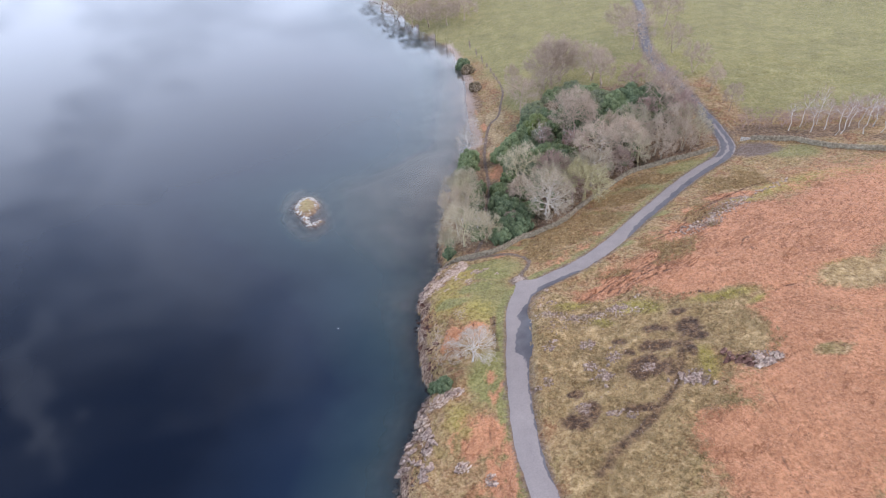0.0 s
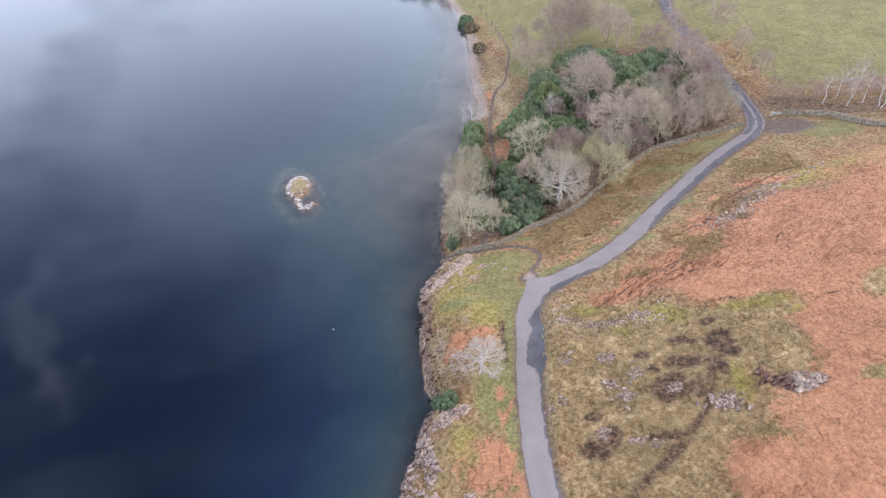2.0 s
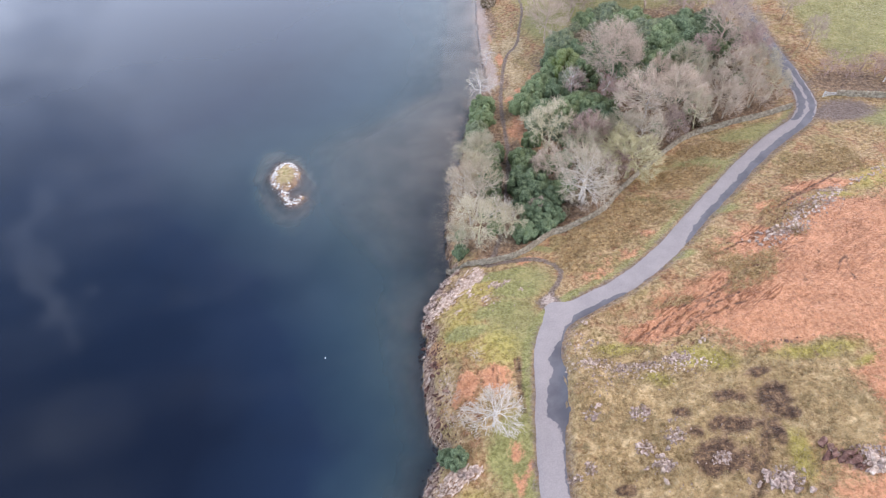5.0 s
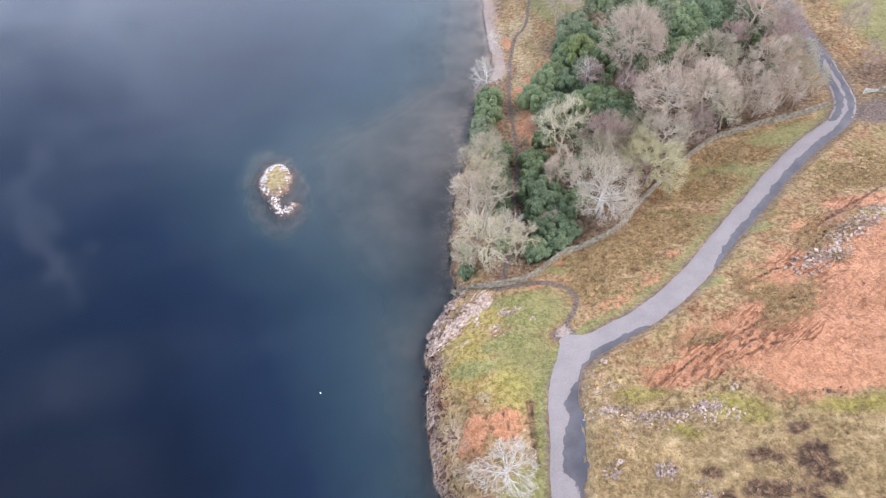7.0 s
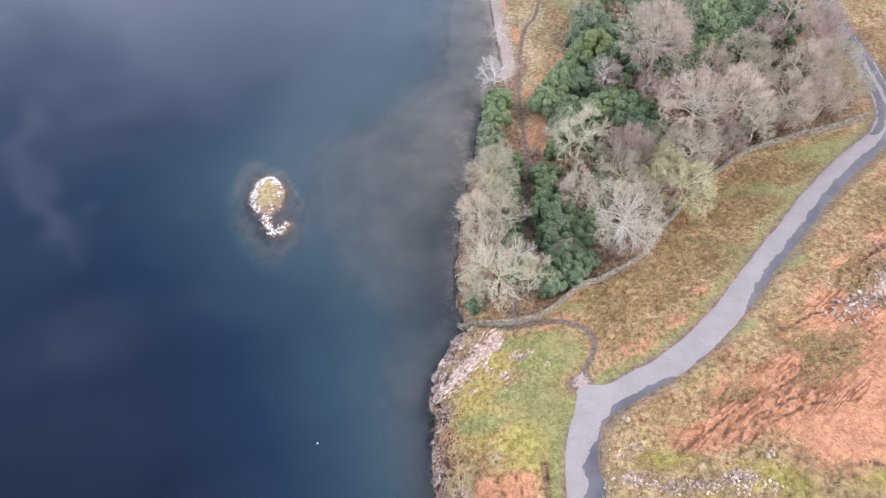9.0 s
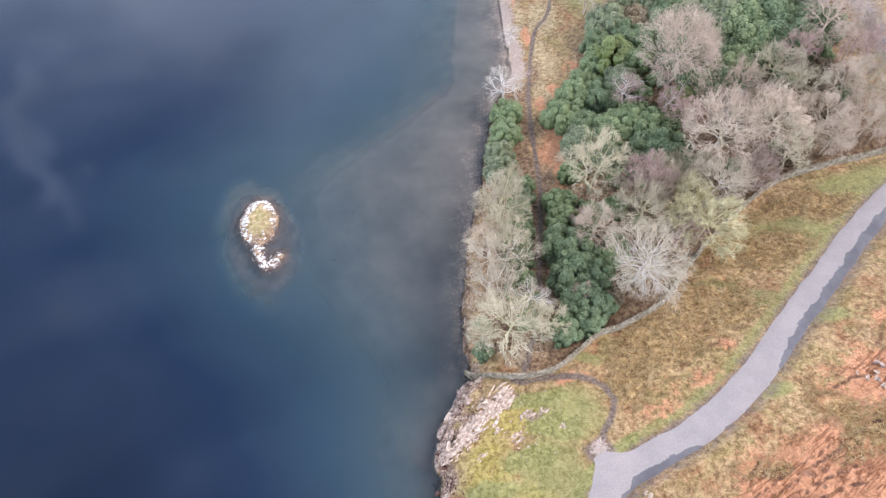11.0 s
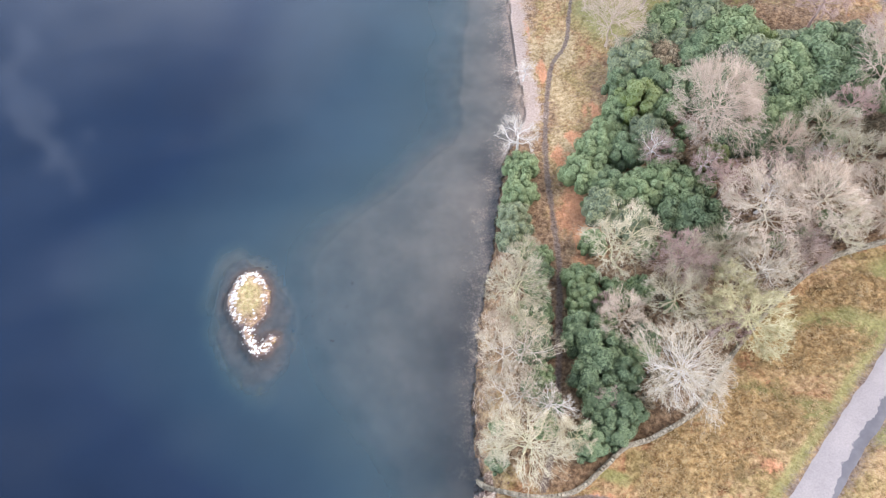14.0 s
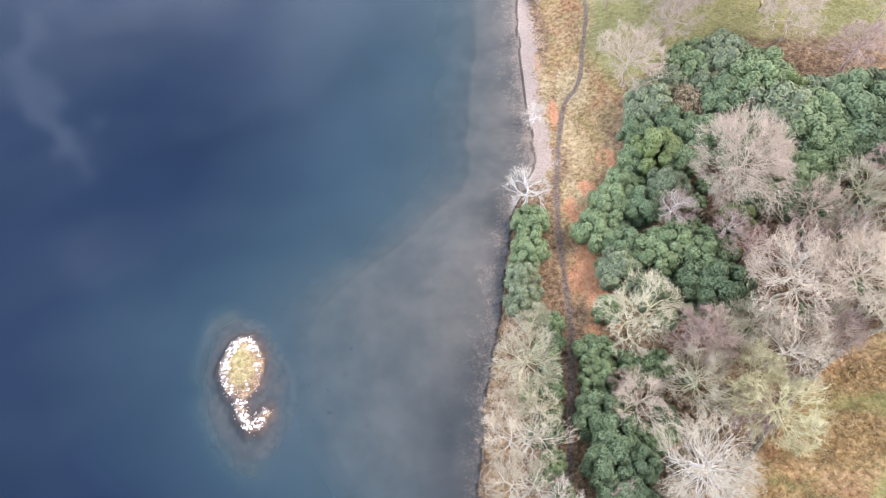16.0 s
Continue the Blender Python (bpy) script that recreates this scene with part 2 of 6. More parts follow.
def heights(x, y, fine=True):
    x, y = np.asarray(x, float), np.asarray(y, float)
    shore = from_shore(x, y)
    g = 0.14 * np.clip(x, -20, 170) + 3.5
    k = 0
    for hx in HILL_X:
        for hy in HILL_Y:
            s = 26.0 if hx < 100 and hy < 150 else 55.0
            g = g + HILL_H[k] * np.exp(-((x - hx) ** 2 + (y - hy) ** 2) / (2 * s * s))
            k += 1
    g = np.maximum(g, 0.5)
    road, rside, along = line_distance(x, y, ROAD_LINE)
    # the road is cut into the slope: a low bank stands along its upper side
    lumps = 0.75 + 0.9 * fbm(along, along * 0, 7.0, 3)
    bank = np.clip((road - 2.0) / 0.5, 0, 1) * np.exp(-np.maximum(road - 2.6, 0) / 3.2) * np.clip(lumps, 0.15, 1.4)
    upper = (rside > 0) & (y < 112)
    knoll = np.exp(-(((x - 19.0) / 2.6) ** 2 + ((y - 60.0) / 4.5) ** 2)) * np.clip((road - 2.0) / 1.0, 0, 1)
    g = g + np.where(upper, 0.75 * bank + 1.1 * knoll, 0)
    if fine:
        calm = np.clip((road - 1.9) / 2.0, 0, 1)
        pasture = np.clip((y - 150) / 20, 0, 1) * np.clip((x - 20) / 10, 0, 1)
        g = g + calm * (1 - 0.7 * pasture) * (0.55 * fbm(x, y, 6.0, 3) + 0.22 * fbm(x + 9, y, 1.4, 3))
        g = g - 0.22 * scars(x, y) + 0.16 * calm * (1 - pasture) * np.clip(fbm(x * 1.3 + 5, y + 8, 0.9, 2), -0.1, 1)
        crag = np.clip(1 - (shore - 2.5) / 4.0, 0, 1) * np.clip((88 - y) / 4, 0, 1)
        g = g + crag * (0.9 * fbm(x, y * 1.6, 2.2, 3))
    reach = np.interp(y, [84, 92, 120, 132, 142, 240], [1.7, 2.0, 3.0, 3.6, 9.0, 9.0])
    land = g * (1 - np.exp(-np.maximum(shore, 0) / reach))
    out = np.maximum(-shore, 0)
    # shelf of shallow water between the wood and the islet, deep water beyond
    edge = np.interp(y, [60, 86, 92, 100, 113, 117, 122, 126, 130, 134, 142, 156, 175, 210], [3, 6, 11, 17, 23, 23, 20, 14, 11.5, 9, 9.5, 7.8, 7, 5]) + 1.0 * fbm(x, y, 6, 3)
    depth = np.where(out < edge, np.interp(y, [112, 130], [0.2, 0.04]) + np.interp(y, [112, 130], [1.9, 1.05]) * np.clip(out / edge, 0, 1) ** 0.8, 0.2 + np.interp(y, [112, 130], [1.9, 1.05]) + np.interp(y, [100, 118], [0.0, 0.8]) * (1 - np.exp(-np.maximum(out - edge, 0) / 3.0)) + np.interp(y, [60, 90, 110, 200], [0.8, 0.36, 0.26, 0.26]) * (out - edge))
    isle = island_shape(x, y)
    halo = islet_ring(x, y)
    depth = np.minimum(depth, 0.75 + 0.8 * halo + 11.0 * np.maximum(halo - 0.92, 0))
    depth = np.minimum(depth, np.interp(y, [55, 85, 110, 170], [24.0, 16.0, 12.0, 12.0]))
    bed = -depth + 0.12 * fbm(x, y, 2.5, 3)
    bed = np.where(isle > -0.25, np.maximum(bed, np.where(isle > 0, 0.1 + 0.55 * np.clip(isle * 2.2, 0, 1), 0.1 + isle * 3)), bed)
    return np.where(shore > 0, land, bed)


def height(x, y):
    return float(heights(np.array([x]), np.array([y]))[0])


# ---------------------------------------------------------------- materials
def material(name):
    m = bpy.data.materials.new(name)
    m.use_nodes = True
    return m, m.node_tree, m.node_tree.nodes["Principled BSDF"]


def place(nt, scale=1.0, stretch=None):
    """Coordinates in metres of the world."""
    geo = nt.nodes.new("ShaderNodeNewGeometry")
    if stretch is None:
        return geo.outputs["Position"]
    mp = nt.nodes.new("ShaderNodeMapping")
    mp.inputs["Scale"].default_value = stretch
    nt.links.new(geo.outputs["Position"], mp.inputs["Vector"])
    return mp.outputs[0]


def noise_of(nt, vec, scale, detail=4.0, rough=0.55, warp=0.0):
    n = node(nt, "ShaderNodeTexNoise", Scale=scale, Detail=detail, Roughness=rough, Distortion=warp)
    nt.links.new(vec, n.inputs["Vector"])
    return n.outputs["Fac"]


def ramp_of(nt, fac, stops):
    r = nt.nodes.new("ShaderNodeValToRGB")
    els = r.color_ramp.elements
    while len(els) < len(stops):
        els.new(0.5)
    for e, (p, c) in zip(els, stops):
        e.position, e.color = p, (*c, 1)
    nt.links.new(fac, r.inputs["Fac"])
    return r.outputs["Color"]


def mix_color(nt, fac, a, b, mode="MIX"):
    m = nt.nodes.new("ShaderNodeMix")
    m.data_type, m.blend_type = "RGBA", mode
    for sock, v in ((m.inputs[0], fac), (m.inputs[6], a), (m.inputs[7], b)):
        if isinstance(v, (int, float)):
            sock.default_value = v
        elif isinstance(v, tuple):
            sock.default_value = (*v, 1)
        else:
            nt.links.new(v, sock)
    return m.outputs[2]


def calc(nt, op, a, b=None, clamp=False):
    m = nt.nodes.new("ShaderNodeMath")
    m.operation, m.use_clamp = op, clamp
    for sock, v in zip(m.inputs, (a, b)):
        if v is None:
            continue
        if isinstance(v, (int, float)):
            sock.default_value = v
        else:
            nt.links.new(v, sock)
    return m.outputs[0]


def bump(nt, bsdf, fac, strength, distance):
    b = node(nt, "ShaderNodeBump", Strength=strength, Distance=distance)
    nt.links.new(fac, b.inputs["Height"])
    nt.links.new(b.outputs[0], bsdf.inputs["Normal"])


def ground_material():
    m, nt, bsdf = material("ground_cover")
    pos = place(nt)
    coarse = noise_of(nt, pos, 0.16, 5, 0.6)
    mid = noise_of(nt, pos, 0.9, 5, 0.62, 0.4)
    fine = noise_of(nt, pos, 3.4, 5, 0.7)
    tall = noise_of(nt, place(nt, stretch=(2.2, 0.7, 1.0)), 1.3, 4, 0.65, 0.3)

    def tone(dark, base, light, fac=fine):
        return ramp_of(nt, fac, [(0.36, dark), (0.5, base), (0.64, light)])

    patch = noise_of(nt, pos, 0.33, 5, 0.65, 0.6)
    clump = noise_of(nt, pos, 1.7, 4, 0.7, 0.3)
    olive = tone((0.155, 0.113, 0.05), (0.28, 0.217, 0.102), (0.39, 0.31, 0.165), clump)
    rust = tone((0.16, 0.08, 0.042), (0.3, 0.165, 0.09), (0.41, 0.255, 0.15), clump)
    tan = tone((0.2, 0.13, 0.068), (0.36, 0.255, 0.145), (0.51, 0.38, 0.24), clump)
    color = mix_color(nt, ramp_of(nt, patch, [(0.42, (0, 0, 0)), (0.56, (1, 1, 1))]), olive, tan)
    color = mix_color(nt, ramp_of(nt, noise_of(nt, pos, 0.24, 5, 0.7, 0.8), [(0.5, (0, 0, 0)), (0.62, (1, 1, 1))]), color, rust)
    layers = {
        "straw": mix_color(nt, ramp_of(nt, patch, [(0.4, (0, 0, 0)), (0.62, (1, 1, 1))]), tone((0.27, 0.19, 0.098), (0.455, 0.34, 0.188), (0.6, 0.475, 0.295), mid), tone((0.16, 0.105, 0.05), (0.315, 0.228, 0.12), (0.48, 0.37, 0.215), clump)),
        "pasture": mix_color(nt, 0.45, tone((0.2, 0.2, 0.085), (0.262, 0.257, 0.112), (0.335, 0.31, 0.15), patch), tone((0.17, 0.17, 0.06), (0.265, 0.26, 0.115), (0.37, 0.335, 0.18), clump)),
        "moss": tone((0.22, 0.19, 0.05), (0.34, 0.30, 0.085), (0.44, 0.39, 0.15), clump),
        "bracken": mix_color(nt, 0.45, tone((0.455, 0.225, 0.134), (0.53, 0.272, 0.165), (0.595, 0.325, 0.208), tall), tone((0.37, 0.178, 0.103), (0.53, 0.272, 0.165), (0.64, 0.365, 0.24), clump)),
        "reed": tone((0.17, 0.108, 0.048), (0.335, 0.228, 0.11), (0.53, 0.395, 0.22), clump),
        "litter": tone((0.11, 0.07, 0.047), (0.22, 0.15, 0.1), (0.37, 0.265, 0.18), clump),
        # bare peat; the same dark colour also paints shade along the wood's shore
        "peat_and_shade": tone((0.04, 0.025, 0.019), (0.11, 0.069, 0.048), (0.25, 0.165, 0.1), clump),
        "dirt": tone((0.115, 0.088, 0.08), (0.175, 0.138, 0.126), (0.245, 0.2, 0.185), fine),
        "crag": tone((0.09, 0.052, 0.042), (0.24, 0.165, 0.13), (0.52, 0.41, 0.34), noise_of(nt, place(nt, stretch=(1.0, 2.4, 1.0)), 1.3, 5, 0.75, 0.5)),
        "turf": tone((0.165, 0.17, 0.065), (0.24, 0.245, 0.1), (0.325, 0.32, 0.15), clump),
        "bleached": tone((0.25, 0.19, 0.105), (0.4, 0.315, 0.195), (0.54, 0.445, 0.31), clump),
        "furrow": tone((0.1, 0.052, 0.036), (0.18, 0.095, 0.065), (0.3, 0.17, 0.115), clump),
        "silt": tone((0.185, 0.174, 0.184), (0.217, 0.205, 0.214), (0.25, 0.235, 0.245), coarse),
        "wrack": tone((0.115, 0.088, 0.09), (0.15, 0.115, 0.118), (0.19, 0.15, 0.15), mid),
        "sand": tone((0.34, 0.285, 0.275), (0.4, 0.34, 0.33), (0.46, 0.395, 0.385), fine),
    }
    blur = calc(nt, "SUBTRACT", mid, 0.5)
    speck = calc(nt, "SUBTRACT", fine, 0.5)
    # dark trodden lines and hollows wander through the bracken
    ridge = calc(nt, "ABSOLUTE", calc(nt, "SUBTRACT", noise_of(nt, place(nt, stretch=(1.0, 1.5, 1.0)), 0.15, 4, 0.55, 0.5), 0.5))
    lines = ramp_of(nt, calc(nt, "ADD", ridge, calc(nt, "MULTIPLY", calc(nt, "SUBTRACT", coarse, 0.45), 0.12)), [(0.0, (0.72, 0.66, 0.62)), (0.006, (1, 1, 1))])
    layers["bracken"] = mix_color(nt, 1.0, layers["bracken"], lines, "MULTIPLY")
    # fine trodden lines that run slantwise up the steeper bank
    slant = nt.nodes.new("ShaderNodeMapping")
    slant.vector_type = "TEXTURE"
    slant.inputs["Rotation"].default_value = (0, 0, radians(33))
    slant.inputs["Scale"].default_value = (5.5, 1.0, 1.0)
    nt.links.new(pos, slant.inputs["Vector"])
    groove = calc(nt, "ABSOLUTE", calc(nt, "SUBTRACT", noise_of(nt, slant.outputs[0], 0.75, 4, 0.55, 0.35), 0.5))
    bank = nt.nodes.new("ShaderNodeAttribute")
    bank.attribute_name = "bank"
    trod = ramp_of(nt, groove, [(0.0, (0.4, 0.34, 0.3)), (0.022, (0.62, 0.55, 0.5)), (0.05, (1, 1, 1))])
    layers["bracken"] = mix_color(nt, bank.outputs["Fac"], layers["bracken"], mix_color(nt, 1.0, layers["bracken"], trod, "MULTIPLY"))
    for name in ("straw", "pasture", "moss", "bleached", "turf", "bracken", "reed", "litter", "peat_and_shade", "crag", "furrow", "dirt", "silt", "wrack", "sand"):
        at = nt.nodes.new("ShaderNodeAttribute")
        at.attribute_name = name
        edge = calc(nt, "ADD", at.outputs["Fac"], calc(nt, "MULTIPLY", calc(nt, "ADD", blur, speck), 0.6 if name in ("moss", "turf", "pasture", "furrow") else 1.0))
        fac = nt.nodes.new("ShaderNodeMapRange")
        fac.interpolation_type = "SMOOTHSTEP"
        soft = {"peat_and_shade": (0.0, 1.05), "pasture": (0.15, 0.85), "moss": (0.2, 0.9), "dirt": (0.25, 0.8), "crag": (0.3, 0.8)}.get(name, (0.3, 0.7))
        fac.inputs["From Min"].default_value, fac.inputs["From Max"].default_value = soft
        nt.links.new(edge, fac.inputs["Value"])
        has = calc(nt, "MULTIPLY", fac.outputs[0], calc(nt, "MULTIPLY", at.outputs["Fac"], 6.0, True))
        color = mix_color(nt, has, color, layers[name])
    # broad unevenness
    color = mix_color(nt, 0.55, color, ramp_of(nt, coarse, [(0.25, (0.72, 0.72, 0.72)), (0.75, (1.22, 1.2, 1.18))]), "MULTIPLY")
    color = mix_color(nt, 1.0, color, (1.05, 0.975, 0.86), "MULTIPLY")
    # tussock shading painted into the colour: dark gaps, lighter tops
    tussock_shade = noise_of(nt, pos, 2.3, 6, 0.78, 0.5)
    even = nt.nodes.new("ShaderNodeAttribute")
    even.attribute_name = "even"
    color = mix_color(nt, calc(nt, "SUBTRACT", 1.0, even.outputs["Fac"], True), color, mix_color(nt, 1.0, color, ramp_of(nt, tussock_shade, [(0.34, (0.62, 0.6, 0.57)), (0.48, (1, 1, 1)), (0.66, (1.2, 1.2, 1.2))]), "MULTIPLY"))
    nt.links.new(color, bsdf.inputs["Base Color"])
    bsdf.inputs["Roughness"].default_value = 0.95
    bsdf.inputs["Specular IOR Level"].default_value = 0.1
    bsdf.inputs["Sheen Weight"].default_value = 0.14
    bsdf.inputs["Sheen Roughness"].default_value = 0.45
    bed = nt.nodes.new("ShaderNodeAttribute")
    bed.attribute_name = "silt"
    weed = nt.nodes.new("ShaderNodeAttribute")
    weed.attribute_name = "wrack"
    dry = calc(nt, "SUBTRACT", 1.0, calc(nt, "MULTIPLY", calc(nt, "ADD", bed.outputs["Fac"], weed.outputs["Fac"], True), 0.95))
    bump(nt, bsdf, calc(nt, "MULTIPLY", calc(nt, "ADD", clump, fine), dry), 0.85, 0.35)
    return m


def water_material():
    m, nt, bsdf = material("lake_water")
    at = nt.nodes.new("ShaderNodeAttribute")
    at.attribute_name = "murk"
    pos = place(nt)
    bsdf.inputs["Base Color"].default_value = (0.012, 0.026, 0.05, 1)
    deep = nt.nodes.new("ShaderNodeAttribute")
    deep.attribute_name = "deep"
    tint = ramp_of(nt, deep.outputs["Fac"], [(0.0, (0.05, 0.08, 0.095)), (0.13, (0.033, 0.059, 0.074)), (0.27, (0.0225, 0.043, 0.062)), (0.52, (0.0105, 0.0205, 0.042)), (1.0, (0.0056, 0.0097, 0.0205))])
    tint = mix_color(nt, 0.5, tint, ramp_of(nt, noise_of(nt, pos, 0.05, 3), [(0.3, (0.8, 0.8, 0.8)), (0.7, (1.2, 1.2, 1.2))]), "MULTIPLY")
    nt.links.new(tint, bsdf.inputs["Base Color"])
    bsdf.inputs["Roughness"].default_value = 0.6
    bsdf.inputs["Specular IOR Level"].default_value = 0.0
    clear = nt.nodes.new("ShaderNodeBsdfTransparent")
    clear.inputs["Color"].default_value = (0.93, 0.97, 0.97, 1)
    body = nt.nodes.new("ShaderNodeMixShader")
    nt.links.new(at.outputs["Fac"], body.inputs["Fac"])
    nt.links.new(clear.outputs[0], body.inputs[1])
    nt.links.new(bsdf.outputs[0], body.inputs[2])
    gloss = node(nt, "ShaderNodeBsdfAnisotropic", Roughness=0.055)
    gloss.inputs["Color"].default_value = (1, 1, 1, 1)
    fresnel = node(nt, "ShaderNodeFresnel", IOR=1.33)
    ripple = node(nt, "ShaderNodeBump", Strength=0.03, Distance=0.05)
    nt.links.new(noise_of(nt, place(nt, stretch=(1.0, 0.45, 1)), 1.2, 3), ripple.inputs["Height"])
    nt.links.new(ripple.outputs[0], gloss.inputs["Normal"])
    surf = nt.nodes.new("ShaderNodeMixShader")
    nt.links.new(fresnel.outputs[0], surf.inputs["Fac"])
    nt.links.new(body.outputs[0], surf.inputs[1])
    nt.links.new(gloss.outputs[0], surf.inputs[2])
    nt.links.new(surf.outputs[0], nt.nodes["Material Output"].inputs["Surface"])
    return m


def tarmac_material():
    m, nt, bsdf = material("worn_tarmac")
    pos = place(nt)
    fine = noise_of(nt, pos, 6.0, 4, 0.7)
    coarse = noise_of(nt, pos, 0.35, 4, 0.6)
    color = ramp_of(nt, fine, [(0.3, (0.25, 0.218, 0.21)), (0.7, (0.325, 0.285, 0.273))])
    color = mix_color(nt, 0.5, color, ramp_of(nt, coarse, [(0.3, (0.75, 0.75, 0.78)), (0.7, (1.15, 1.13, 1.1))]), "MULTIPLY")
    at = nt.nodes.new("ShaderNodeAttribute")
    at.attribute_name = "wet"
    edge = calc(nt, "ADD", at.outputs["Fac"], calc(nt, "MULTIPLY", calc(nt, "SUBTRACT", noise_of(nt, pos, 0.7, 4, 0.6), 0.5), 1.3))
    wet = nt.nodes.new("ShaderNodeMapRange")
    wet.inputs["From Min"].default_value, wet.inputs["From Max"].default_value = 0.47, 0.56
    nt.links.new(edge, wet.inputs["Value"])
    color = mix_color(nt, wet.outputs[0], color, ramp_of(nt, coarse, [(0.35, (0.075, 0.07, 0.08)), (0.65, (0.13, 0.12, 0.13))]))
    nt.links.new(color, bsdf.inputs["Base Color"])
    rough = nt.nodes.new("ShaderNodeMapRange")
    rough.inputs["To Min"].default_value, rough.inputs["To Max"].default_value = 0.85, 0.6
    nt.links.new(wet.outputs[0], rough.inputs["Value"])
    nt.links.new(rough.outputs[0], bsdf.inputs["Roughness"])
    bump(nt, bsdf, fine, 0.25, 0.03)
    return m


def mottled(name, dark, base, light, scale=2.0, rough=0.85, bump_by=0.5, depth=0.04, shift=0.25):
    m, nt, bsdf = material(name)
    pos = place(nt)
    a = noise_of(nt, pos, scale, 5, 0.65)
    color = ramp_of(nt, a, [(0.3, dark), (0.5, base), (0.68, light)])
    info = nt.nodes.new("ShaderNodeObjectInfo")
    color = mix_color(nt, shift * 2, color, ramp_of(nt, info.outputs["Random"], [(0.0, (0.75, 0.75, 0.75)), (0.5, (1, 1, 1)), (1.0, (1.22, 1.2, 1.16))]), "MULTIPLY")
    isle = nt.nodes.new("ShaderNodeNewGeometry")
    color = mix_color(nt, shift * 2, color, ramp_of(nt, isle.outputs["Random Per Island"], [(0.0, (0.7, 0.7, 0.7)), (1.0, (1.25, 1.25, 1.25))]), "MULTIPLY")
    nt.links.new(color, bsdf.inputs["Base Color"])
    bsdf.inputs["Roughness"].default_value = rough
    bsdf.inputs["Specular IOR Level"].default_value = 0.2
    if bump_by:
        bump(nt, bsdf, noise_of(nt, pos, scale * 3, 5, 0.7), bump_by, depth)
    return m


def leaf_material(name, dark, base, light):
    m = mottled(name, dark, base, light, 0.9, 0.6, 0.0, shift=0.11)
    m.node_tree.nodes["Principled BSDF"].inputs["Subsurface Weight"].default_value = 0.0
    return m


